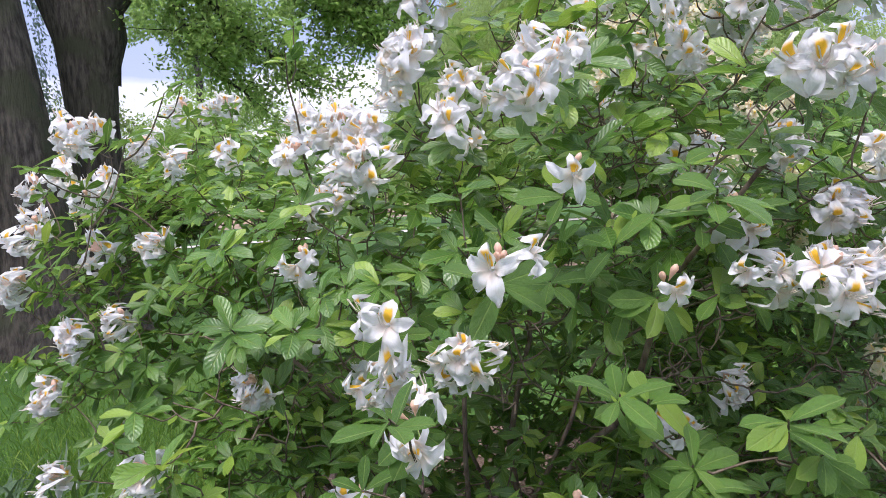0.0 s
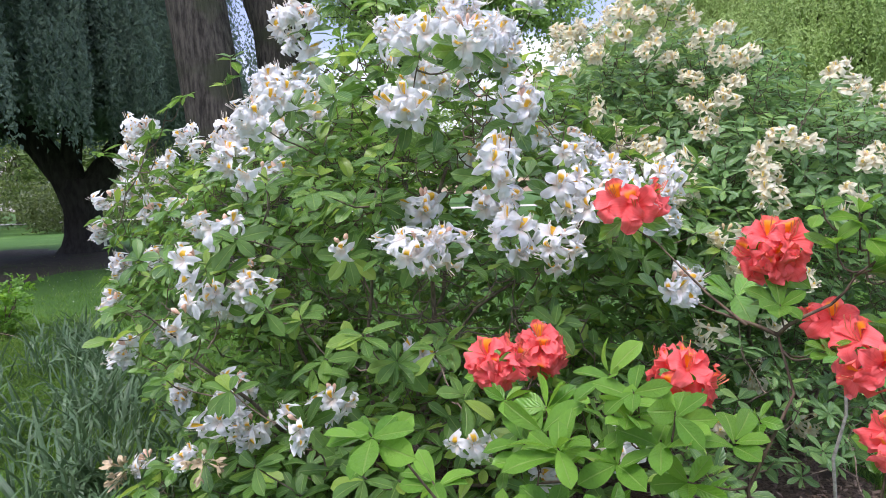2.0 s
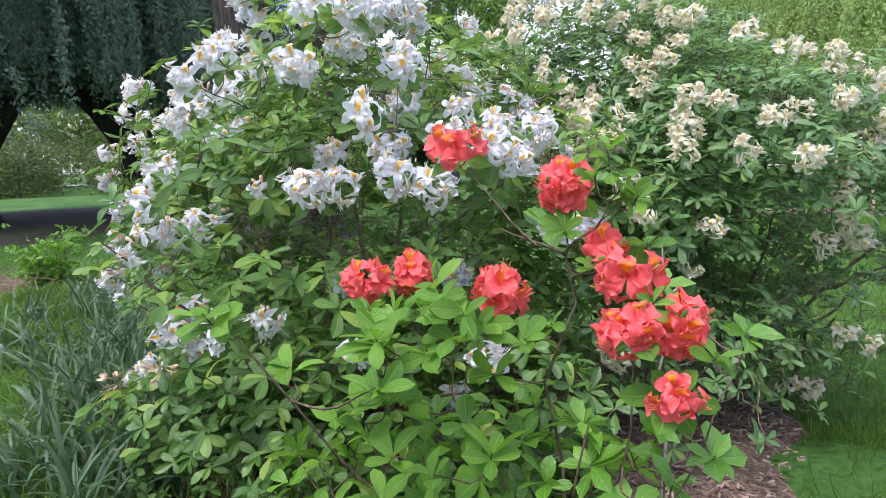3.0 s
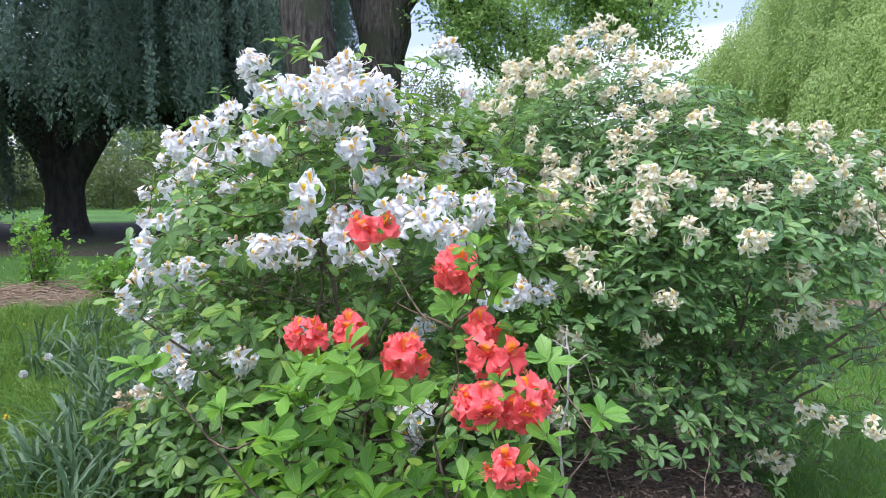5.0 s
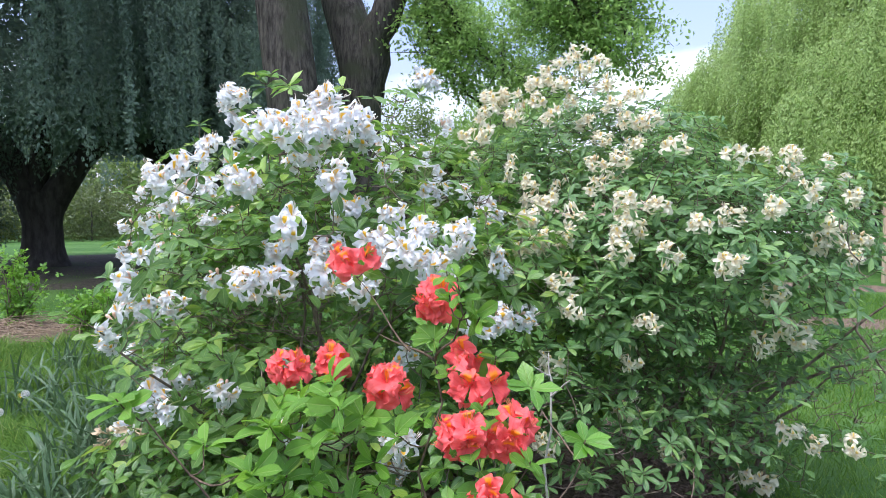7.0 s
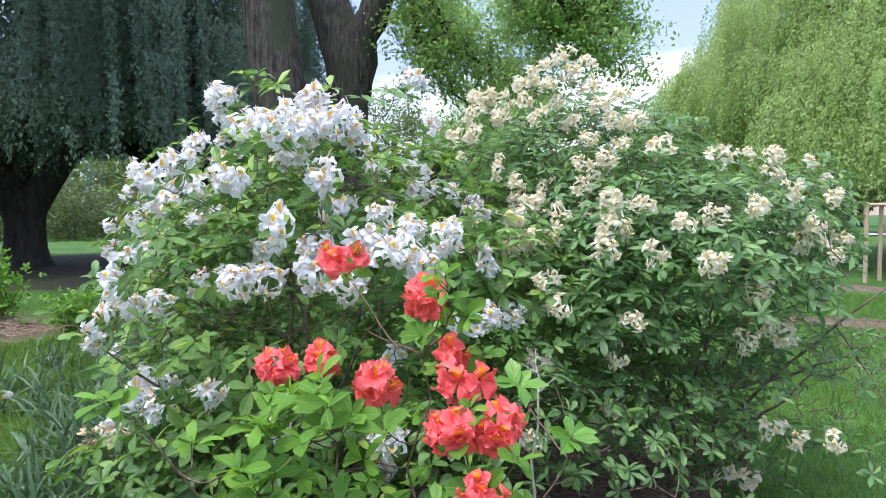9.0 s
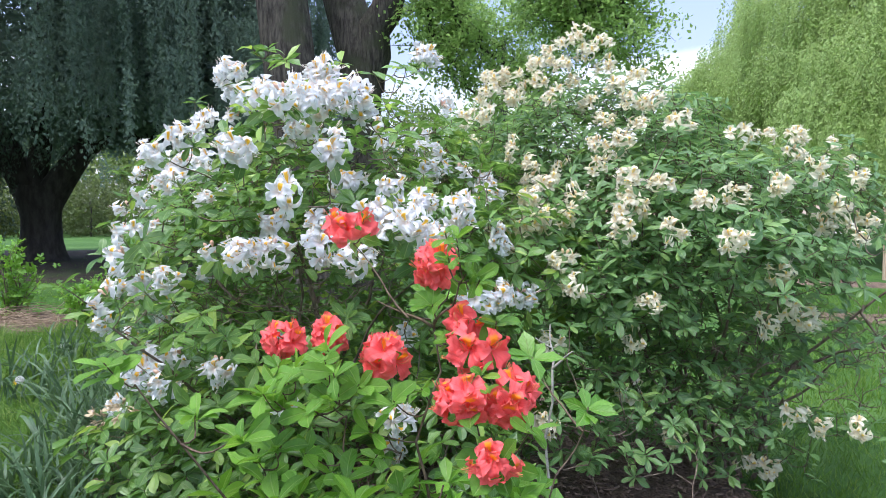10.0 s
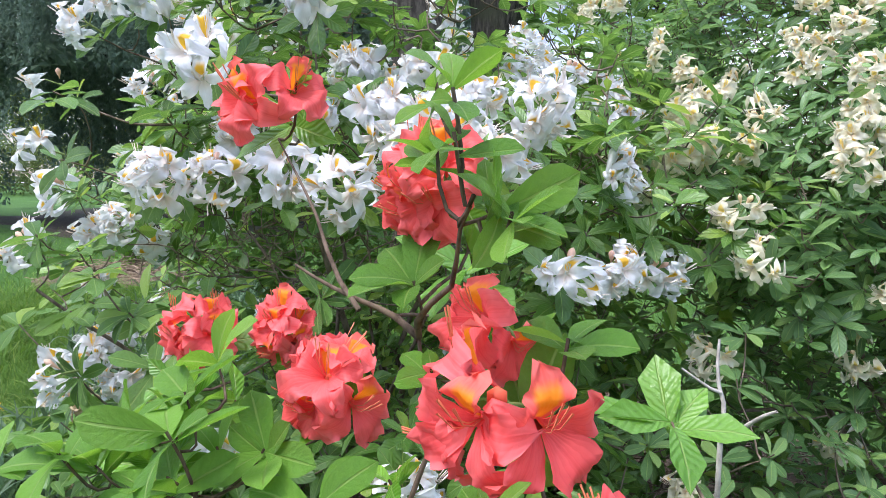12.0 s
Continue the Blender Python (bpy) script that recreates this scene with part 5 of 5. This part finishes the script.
# broad high crown, unseen: added off-centre from the stems to shade the lawn below
high = []
for _ in range(330):
    d = unit(orng.normal(0, 1, 3)) * orng.uniform(0.55, 1.0)
    q = np.array([-7.0, 6.8, 10.3]) + d * (7.6, 7.0, 3.6)
    m = orng.integers(40, 70)
    high.append(q + orng.normal(0, 1, (m, 3)) * (0.55, 0.55, 0.28))
# limbs that carry the added, unseen crown
for k in range(9):
    a = k * 0.7
    bark_limb(oak, bend((OA + OB) / 2 + (-1.0, 0.2, 7.2), (-7.0 + 5.6 * math.cos(a), 6.8 + 5.2 * math.sin(a), 9.2 + k % 3), orng, wander=0.04, n=8), np.linspace(0.18, 0.03, 8), BARK, "limb", 8)
s = leaf_cloud(np.concatenate(spots), orng, 0.078, OAK_SHAPE, up_bias=0.7)
put("crown", solid("crown", s[0], s[1], [OAK_LEAF], s[2], smooth=False), oak, kind="stuff")
s = leaf_cloud(np.concatenate(high), orng, 0.115, OAK_SHAPE, up_bias=0.7)
put("upper_crown", solid("upper_crown", s[0], s[1], [OAK_LEAF], s[2], smooth=False), oak, kind="stuff")

# weeping willow across the lawn
wrng = np.random.default_rng(33)
willow = thing("weeping_willow", "large pale green weeping willow with hanging shoots", "tree")
WX, WY = 6.3, 21.8
bark_limb(willow, bend((WX, WY, -0.1), (WX, WY, 7.0), wrng, wander=0.02, n=8), np.linspace(0.5, 0.25, 8), BARK, "trunk", 14, 0.05, 5)
for k in range(6):
    bark_limb(willow, bend((WX, WY, 4.0), (WX + 4 * math.cos(k * 1.05), WY + 4 * math.sin(k * 1.05), 8.0), wrng, wander=0.04, n=7, rise=(WX + 1.5 * math.cos(k * 1.05), WY + 1.5 * math.sin(k * 1.05), 8.0)), np.linspace(0.2, 0.05, 7), BARK, "limb", 8)

curtains(willow, "crown", wrng, (WX, WY), (7.6, 3.3, 11.4, 1.9), 280, 84, (1.1, 2.7), 1.5, 0.10, 0.085, WILLOW_LEAF, QUAD_LEAF, (2.8, 6.3))
a, q = wrng.uniform(0, 6.283, 76000), np.sqrt(wrng.uniform(0, 1, 76000))
h = 1.6 + wrng.uniform(0.2, 1, 76000) ** 0.6 * (1.2 + 7.4 * (1 - q ** 1.9))
p = np.column_stack([WX + 6.7 * q * np.cos(a), WY + 6.7 * q * np.sin(a), h])
s = leaf_cloud(p, wrng, 0.155, QUAD_LEAF, np.tile([0.0, 0.0, -1.0], (len(p), 1)))
put("inner_crown", solid("inner_crown", s[0], s[1], [WILLOW_LEAF], s[2], smooth=False), willow, kind="stuff")


def far_tree(x, y, height, wide, seed, mat, leaves=3000, leaf=0.54, label="leafy green tree across the park", loose=0.0):
    rng = np.random.default_rng(seed)
    tree = thing("park_tree", label, "tree", "trees at the edge of the park")
    bark_limb(tree, bend((x, y, -0.1), (x, y, height * 0.6), rng, wander=0.02, n=6), np.linspace(0.28, 0.1, 6), BEECH_BARK, "trunk", 10)
    spots = []
    for k in range(26):
        d = rng.normal(0, 1, 3)
        d /= np.linalg.norm(d)
        c = np.array([x, y, height * 0.56]) + d * np.array([wide * 0.62, wide * 0.62, height * 0.33])
        r = rng.uniform(0.22, 0.4) * wide
        m = leaves // 26
        u = unit(rng.normal(0, 1, (m, 3))) * (rng.uniform(0.35, 1, m) ** 0.5)[:, None] * r * (1, 1, 0.75 + 3 * loose)
        spots.append(c + u + rng.normal(0, 1, (m, 3)) * loose)
    q = np.concatenate(spots)
    q = q[q[:, 2] > 0.3]
    s = leaf_cloud(q, rng, leaf, QUAD_LEAF)
    put("crown", solid("crown", s[0], s[1], [mat], s[2], smooth=False), tree, kind="stuff")


for k, (x, y, h, w) in enumerate(((-62, 52, 12, 6), (-50, 60, 10, 6), (-42, 66, 9, 5.5), (-33, 66, 8.5, 5), (-25, 64, 8.5, 5), (-17, 66, 8, 5), (-8, 68, 7.5, 4.5), (0, 70, 7, 4.5),
                                  (9, 70, 8, 5), (18, 66, 10, 6), (28, 60, 12, 7), (38, 54, 12, 7), (-72, 40, 12, 7), (-80, 28, 12, 7), (-30, 42, 7, 4), (-12.5, 30, 5.0, 2.6), (-46, 31, 10, 6), (-39, 35, 9, 5.5), (-52, 22, 11, 6), (-34, 39, 8.5, 5), (-57, 13, 11, 6), (-48, 40, 9, 5), (6, 48, 8, 5), (13, 46, 9, 6), (2, 53, 6.5, 4.5))):
    far_tree(x, y, h, w, 50 + k, FAR_LEAF if k % 3 else HEDGE_LEAF)
far_tree(-9.6, 27.2, 15.0, 4.6, 79, LIME_LEAF, 36000, 0.15, "light green leafy tree beyond the oak")
far_tree(-10.9, 21.0, 6.6, 1.2, 78, FAR_LEAF, 5600, 0.13, "slim dark green tree behind the oak stems", 0.28)
for k, (x, y, h, w) in enumerate(((-34, 24, 3.0, 2.6), (-38, 20, 3.2, 2.8), (-30, 28, 2.8, 2.6), (-27, 25, 2.4, 2.2), (-41, 15, 3.4, 3.0), (-24, 30, 2.6, 2.4), (-33, 17.5, 2.2, 2.0), (-44, 26, 4.5, 3.2), (-31, 22, 3.2, 2.6), (-28, 31, 3.4, 2.8), (-36, 27, 3.6, 3.0), (-39, 12, 3.6, 3.0), (-36, 22.5, 3.4, 2.8), (-21, 33, 3.0, 2.8), (-25, 36, 3.4, 3.0))):
    rng = np.random.default_rng(80 + k)
    shrub = thing("park_shrub", "yellowish green shrub beyond the weeping beech", "shrub", "shrubs beyond the beech")
    u = unit(rng.normal(0, 1, (3600, 3))) * (rng.uniform(0.2, 1, 3600) ** 0.45)[:, None]
    u *= (1 + 0.25 * np.sin(5 * u[:, :1] + 3 * u[:, 1:2] + k) + 0.15 * np.sin(11 * u[:, 2:] + k))
    p = np.array([x, y, h * 0.42]) + u * (w, w, h * 0.55)
    s = leaf_cloud(p[p[:, 2] > 0.02], rng, 0.20, QUAD_LEAF)
    put("foliage", solid("foliage", s[0], s[1], [HEDGE_LEAF], s[2], smooth=False), shrub, kind="stuff")
    bark_limb(shrub, bend((x, y, -0.05), (x, y, h * 0.6), rng, n=5), np.linspace(0.06, 0.02, 5), BEECH_BARK, "stem", 6)


# ---- stake frame round a young tree ----
def box_part(name, parent, a, b, w, mat):
    """A squared timber from a to b with chamfered edges."""
    v, f, _ = tube([a, (np.array(a) * 0.99 + np.array(b) * 0.01), (np.array(a) * 0.01 + np.array(b) * 0.99), b], [w * 0.62, w * 0.7, w * 0.7, w * 0.62], 8, 0.3927)
    n = len(v)
    caps = [(0, 3, 2, 1), (0, 5, 4, 3), (0, 7, 6, 5), (n - 8, n - 7, n - 6, n - 5), (n - 8, n - 5, n - 4, n - 3), (n - 8, n - 3, n - 2, n - 1)]
    return put(name, solid(name, v, np.concatenate([f, np.array(caps)]), [mat], smooth=False), parent)


stake = thing("tree_stake_frame", "weathered timber stake frame standing on the lawn", "tree stake")
SX, SY = 3.40, 13.90
for dx, dy in ((0, 0), (0.62, -0.05), (0.3, 0.6)):
    box_part("post", stake, (SX + dx, SY + dy, -0.1), (SX + dx, SY + dy, 1.45), 0.055, TIMBER)
for a, b in (((0, 0), (0.62, -0.05)), ((0.62, -0.05), (0.3, 0.6)), ((0.3, 0.6), (0, 0))):
    box_part("rail", stake, (SX + a[0], SY + a[1], 1.40), (SX + b[0], SY + b[1], 1.40), 0.045, TIMBER)


# ---- small shrub and dry twigs on the lawn ----
def sapling(x, y, height, wide, seed, label):
    rng = np.random.default_rng(seed)
    plant = thing("young_shrub", label, "shrub")
    tips, axes = [], []
    for k in range(12):
        a = rng.uniform(0, 6.28)
        e = np.array([x + wide * math.cos(a) * rng.uniform(0.2, 1), y + wide * math.sin(a) * rng.uniform(0.2, 1), height * rng.uniform(0.55, 1.0)])
        p = bend((x, y, -0.02), e, rng, wander=0.05, n=8)
        put("stem", solid("stem", *tube(p, np.linspace(0.009, 0.003, 8), 5)[:2], [TWIG]), plant)
        for _ in range(24):
            q = p[rng.integers(2, 8)] + rng.normal(0, 0.07, 3)
            tips.append(q), axes.append(unit(rng.normal(0, 0.5, 3) + (0, 0, 0.8)))
    m = whorl_frames(np.array(tips), np.array(axes), rng, 4, 7, 0.055)
    v, f, uv = spread(leaf_shape(5, 0.26, 0.3, 0.4), m)
    put("foliage", solid("foliage", v, f, [LEAF_RED], uv), plant, kind="stuff")


sapling(-5.55, 3.65, 0.95, 0.42, 61, "small bushy young shrub on bare soil in the lawn")
sapling(-4.6, 3.9, 0.55, 0.35, 62, "low leafy young shrub beside the bare soil")


def twig_heap():
    rng = np.random.default_rng(63)
    sets = []
    for _ in range(170):
        c = np.array([-5.35 + rng.normal(0, 0.42), 3.45 + rng.normal(0, 0.24), rng.uniform(0.03, 0.16)])
        d = rng.normal(0, 1, 3) * (0.22, 0.22, 0.05)
        sets.append(tube(bend(c - d, c + d, rng, wander=0.08, n=4), [0.004, 0.004, 0.003, 0.002], 4))
    put("twig_heap", solid("twig_heap", *join_sets(sets)[:2], [DRY]), None, "heap of dry brown twigs on bare soil", "twigs", kind="stuff")


twig_heap()


# ---- daffodil leaves, dandelions, grass ----
def strap(length, width, arch, twist):
    rows = 8
    t = np.linspace(0, 1, rows)
    ang = arch * t ** 1.6
    dx, dz = np.sin(ang), np.cos(ang)
    x, z = np.concatenate([[0], np.cumsum(dx[1:])]) * length / (rows - 1), np.concatenate([[0], np.cumsum(dz[1:])]) * length / (rows - 1)
    w = width * np.minimum(1, (1 - t) * 3.2 + 0.12)
    v, uv = [], []
    for k in range(rows):
        c, s = math.cos(twist * t[k]), math.sin(twist * t[k])
        for e in (-1, 0, 1):
            v.append((x[k] + e * w[k] * s * 0.6, e * w[k] * c, z[k] - abs(e) * w[k] * -0.25))
            uv.append((0.5 + 0.5 * e, t[k]))
    f = [(r * 3 + i, r * 3 + i + 1, (r + 1) * 3 + i + 1, (r + 1) * 3 + i) for r in range(rows - 1) for i in range(2)]
    return np.array(v), np.array(f), np.array(uv)


drng = np.random.default_rng(71)
STRAPS = [strap(drng.uniform(0.34, 0.48), drng.uniform(0.0052, 0.0088), a, drng.uniform(-1.2, 1.2)) for a in (0.7, 1.2, 1.6, 2.0, 2.4, 2.8)]
STRAP_MESH = [solid("strap_leaf", *t[:2], [BLADE], t[2]) for t in STRAPS]
for k in range(72):
    s = ((k + drng.uniform(0, 1)) / 72) ** 1.4
    x = -0.42 - 3.5 * s ** 1.1 + drng.normal(0, 0.14)
    y = 1.04 + 2.9 * s ** 1.1 + drng.normal(0, 0.26 + 0.16 * s)
    clump = put("daffodil_clump", None, None, "clump of arching dark green daffodil leaves without flowers", "plant", "daffodil clumps in the grass", m=Matrix.Translation((x, y, 0)))
    for _ in range(20):
        m = Matrix.Translation((drng.normal(0, 0.07), drng.normal(0, 0.07), -0.02)) @ Matrix.Rotation(drng.uniform(0, 6.28), 4, "Z") @ Matrix.Rotation(drng.normal(0, 0.26), 4, "X") @ Matrix.Scale(drng.uniform(0.75, 1.15), 4)
        put("leaf", STRAP_MESH[drng.choice(6, p=(0.22, 0.24, 0.2, 0.16, 0.1, 0.08))], clump, m=m)


def dandelion(x, y, h, seed, clock=True):
    rng = np.random.default_rng(seed)
    plant = thing("dandelion", "dandelion seed head on a thin stalk" if clock else "yellow dandelion flower on a thin stalk", "flower", "dandelions in the grass")
    top = np.array([x + rng.normal(0, 0.02), y, h])
    put("stalk", solid("stalk", *tube(bend((x, y, -0.02), top, rng, wander=0.03, n=6), np.full(6, 0.0022), 5)[:2], [STALK]), plant)
    if clock:
        d = unit(rng.normal(0, 1, (130, 3)))
        sets = []
        for q in d:
            sets.append(tube([top, top + q * 0.019], [0.0003, 0.0004], 3))
            a = unit(np.cross(q, (0.3, 0.5, 0.8)))
            b = np.cross(q, a)
            for w in range(5):
                e = math.cos(w * 1.257) * a + math.sin(w * 1.257) * b
                sets.append(tube([top + q * 0.019, top + q * 0.023 + e * 0.006], [0.0005, 0.0003], 3))
        put("seed_head", solid("seed_head", *join_sets(sets)[:2], [FLUFF]), plant)
    else:
        m = whorl_frames(np.repeat(top[None], 3, 0), np.array([(0, 0, 1.0)] * 3), rng, 16, 18, 0.019, spread_up=(0.0, 1.2))
        v, f, uv = spread(SLIM_LEAF, m)
        put("flower_head", solid("flower_head", v, f, [YELLOW], uv), plant)


for k, (x, y, h, c) in enumerate(((-3.3, 2.75, 0.13, True), (-2.1, 1.75, 0.22, True), (-1.95, 1.55, 0.18, True), (-3.0, 2.2, 0.08, False), (-2.7, 2.05, 0.07, False), (-1.6, 1.25, 0.10, False), (-3.9, 2.6, 0.07, False))):
    dandelion(x, y, h, 90 + k, c)


def build_grass():
    rng = np.random.default_rng(99)
    n = 80000
    r = np.abs(rng.normal(0.6, 6.0, n)) + 0.3
    a = np.where(rng.uniform(0, 1, n) < 0.55, rng.normal(radians(60), radians(24), n), rng.normal(radians(20), radians(62), n))
    x, y = 0.9 - r * np.sin(a), 0.2 + r * np.cos(a)
    # the lawn beyond the cream azalea
    x, y = np.append(x, rng.uniform(1.2, 4.2, 30000)), np.append(y, 2.3 + 9.0 * rng.uniform(0, 1, 30000) ** 1.6)
    r, n = np.hypot(x - 1.4, y), n + 30000
    e = ((x - 0.42) / 1.32) ** 2 + ((y - 2.25) / 1.35) ** 2
    keep = (e > 1) & ((((x + 5.5) / 1.1) ** 2 + ((y - 3.5) / 0.62) ** 2) > 1)
    x, y, r = x[keep], y[keep], r[keep]
    n = len(x)
    patchy = 0.5 + 0.5 * np.sin(2.1 * x + 1.7 * np.sin(1.3 * y)) * np.sin(1.9 * y + 0.6)
    h = rng.uniform(0.035, 0.085, n) * (0.7 + 0.7 * patchy) * np.where((x < -0.4) & (r < 6.5), 2.3, 1.1)
    blade = (np.array([(-0.03, 0, 0), (0.03, 0, 0), (-0.024, 0.5, 0.05), (0.024, 0.5, 0.05), (-0.004, 0.95, 0.30), (0.004, 0.95, 0.30)], float), np.array([(0, 1, 3, 2), (2, 3, 5, 4)]), np.array([(0, 0), (1, 0), (0, 0.5), (1, 0.5), (0, 1), (1, 1)], float))
    up = np.column_stack([rng.normal(0, 1, n), rng.normal(0, 1, n), np.zeros(n)])
    al = np.column_stack([rng.normal(0, 0.5, n), rng.normal(0, 0.5, n), np.ones(n)])
    wide = np.where(r < 4, 0.055, 0.09)
    size = np.column_stack([wide * rng.uniform(0.7, 1.3, n), h, h])
    v, f, uv = spread(blade, frames_for(np.column_stack([x, y, ground_noise(x, y) - 0.025]), al, up, size))
    put("grass", solid("grass", v, f, [GRASS], uv, smooth=False), None, "green grass blades of the lawn", "grass", kind="stuff")




def long_grass():
    """Uncut arching grass round the daffodil leaves."""
    rng = np.random.default_rng(98)
    n = 36000
    s = rng.uniform(0.0, 1, n) ** 0.75
    x = -0.40 - 4.7 * s + rng.normal(0, 0.30, n)
    y = 1.05 + 2.5 * s + rng.normal(0, 0.42 + 0.25 * s, n)
    keep = ((((x + 5.5) / 1.1) ** 2 + ((y - 3.5) / 0.62) ** 2) > 1) & ((((x - 0.42) / 1.20) ** 2 + ((y - 2.25) / 1.25) ** 2) > 1) & (y > -0.2)
    x, y = x[keep], y[keep]
    n = len(x)
    tuft = 0.5 + 0.5 * np.sin(5.1 * x + 2.0 * np.sin(4.3 * y)) * np.sin(4.7 * y + 1.3 * x)
    h = rng.uniform(0.10, 0.26, n) * (0.60 + 0.65 * tuft)
    t = np.linspace(0, 1, 4)
    bow = np.column_stack([t * (1 - 0.25 * t * t), 0.62 * t ** 2.2])
    wid = np.array([0.9, 1.0, 0.75, 0.08]) * 0.5
    v = np.concatenate([[(-w, b[0], b[1]), (w, b[0], b[1])] for w, b in zip(wid, bow)])
    uvs = np.concatenate([[(0, q), (1, q)] for q in t])
    f = np.array([(2 * i, 2 * i + 1, 2 * i + 3, 2 * i + 2) for i in range(3)])
    lie = rng.normal(0, 0.6, (n, 2)) + np.column_stack([0.25 * np.sin(3 * y), 0.25 * np.sin(2.3 * x)])
    up = np.column_stack([lie, np.zeros(n)])
    al = np.column_stack([lie * 0.6, np.ones(n)])
    size = np.column_stack([rng.uniform(0.0042, 0.0090, n), h, h * rng.uniform(0.6, 1.5, n)])
    v, f, uv = spread((v, f, uvs), frames_for(np.column_stack([x, y, ground_noise(x, y) - 0.03]), al, up, size))
    put("long_grass", solid("long_grass", v, f, [GRASS], uv, smooth=False), None, "long uncut grass round the daffodil clumps", "grass", kind="stuff")


def daisies():
    rng = np.random.default_rng(97)
    n = 170
    x, y = rng.uniform(-8.5, -3.2, n), rng.uniform(4.0, 9.0, n)
    pos = np.column_stack([x, y, ground_noise(x, y) + 0.055])
    m = whorl_frames(pos, rng.normal(0, 0.2, (n, 3)) + (0, -0.3, 1), rng, 9, 11, 0.011, spread_up=(0.0, 0.3))
    v, f, uv = spread(SLIM_LEAF, m)
    put("daisies", solid("daisies", v, f, [FLUFF], uv), None, "small white daisies scattered in the mown lawn", "flowers", kind="stuff")


build_grass()
long_grass()
daisies()
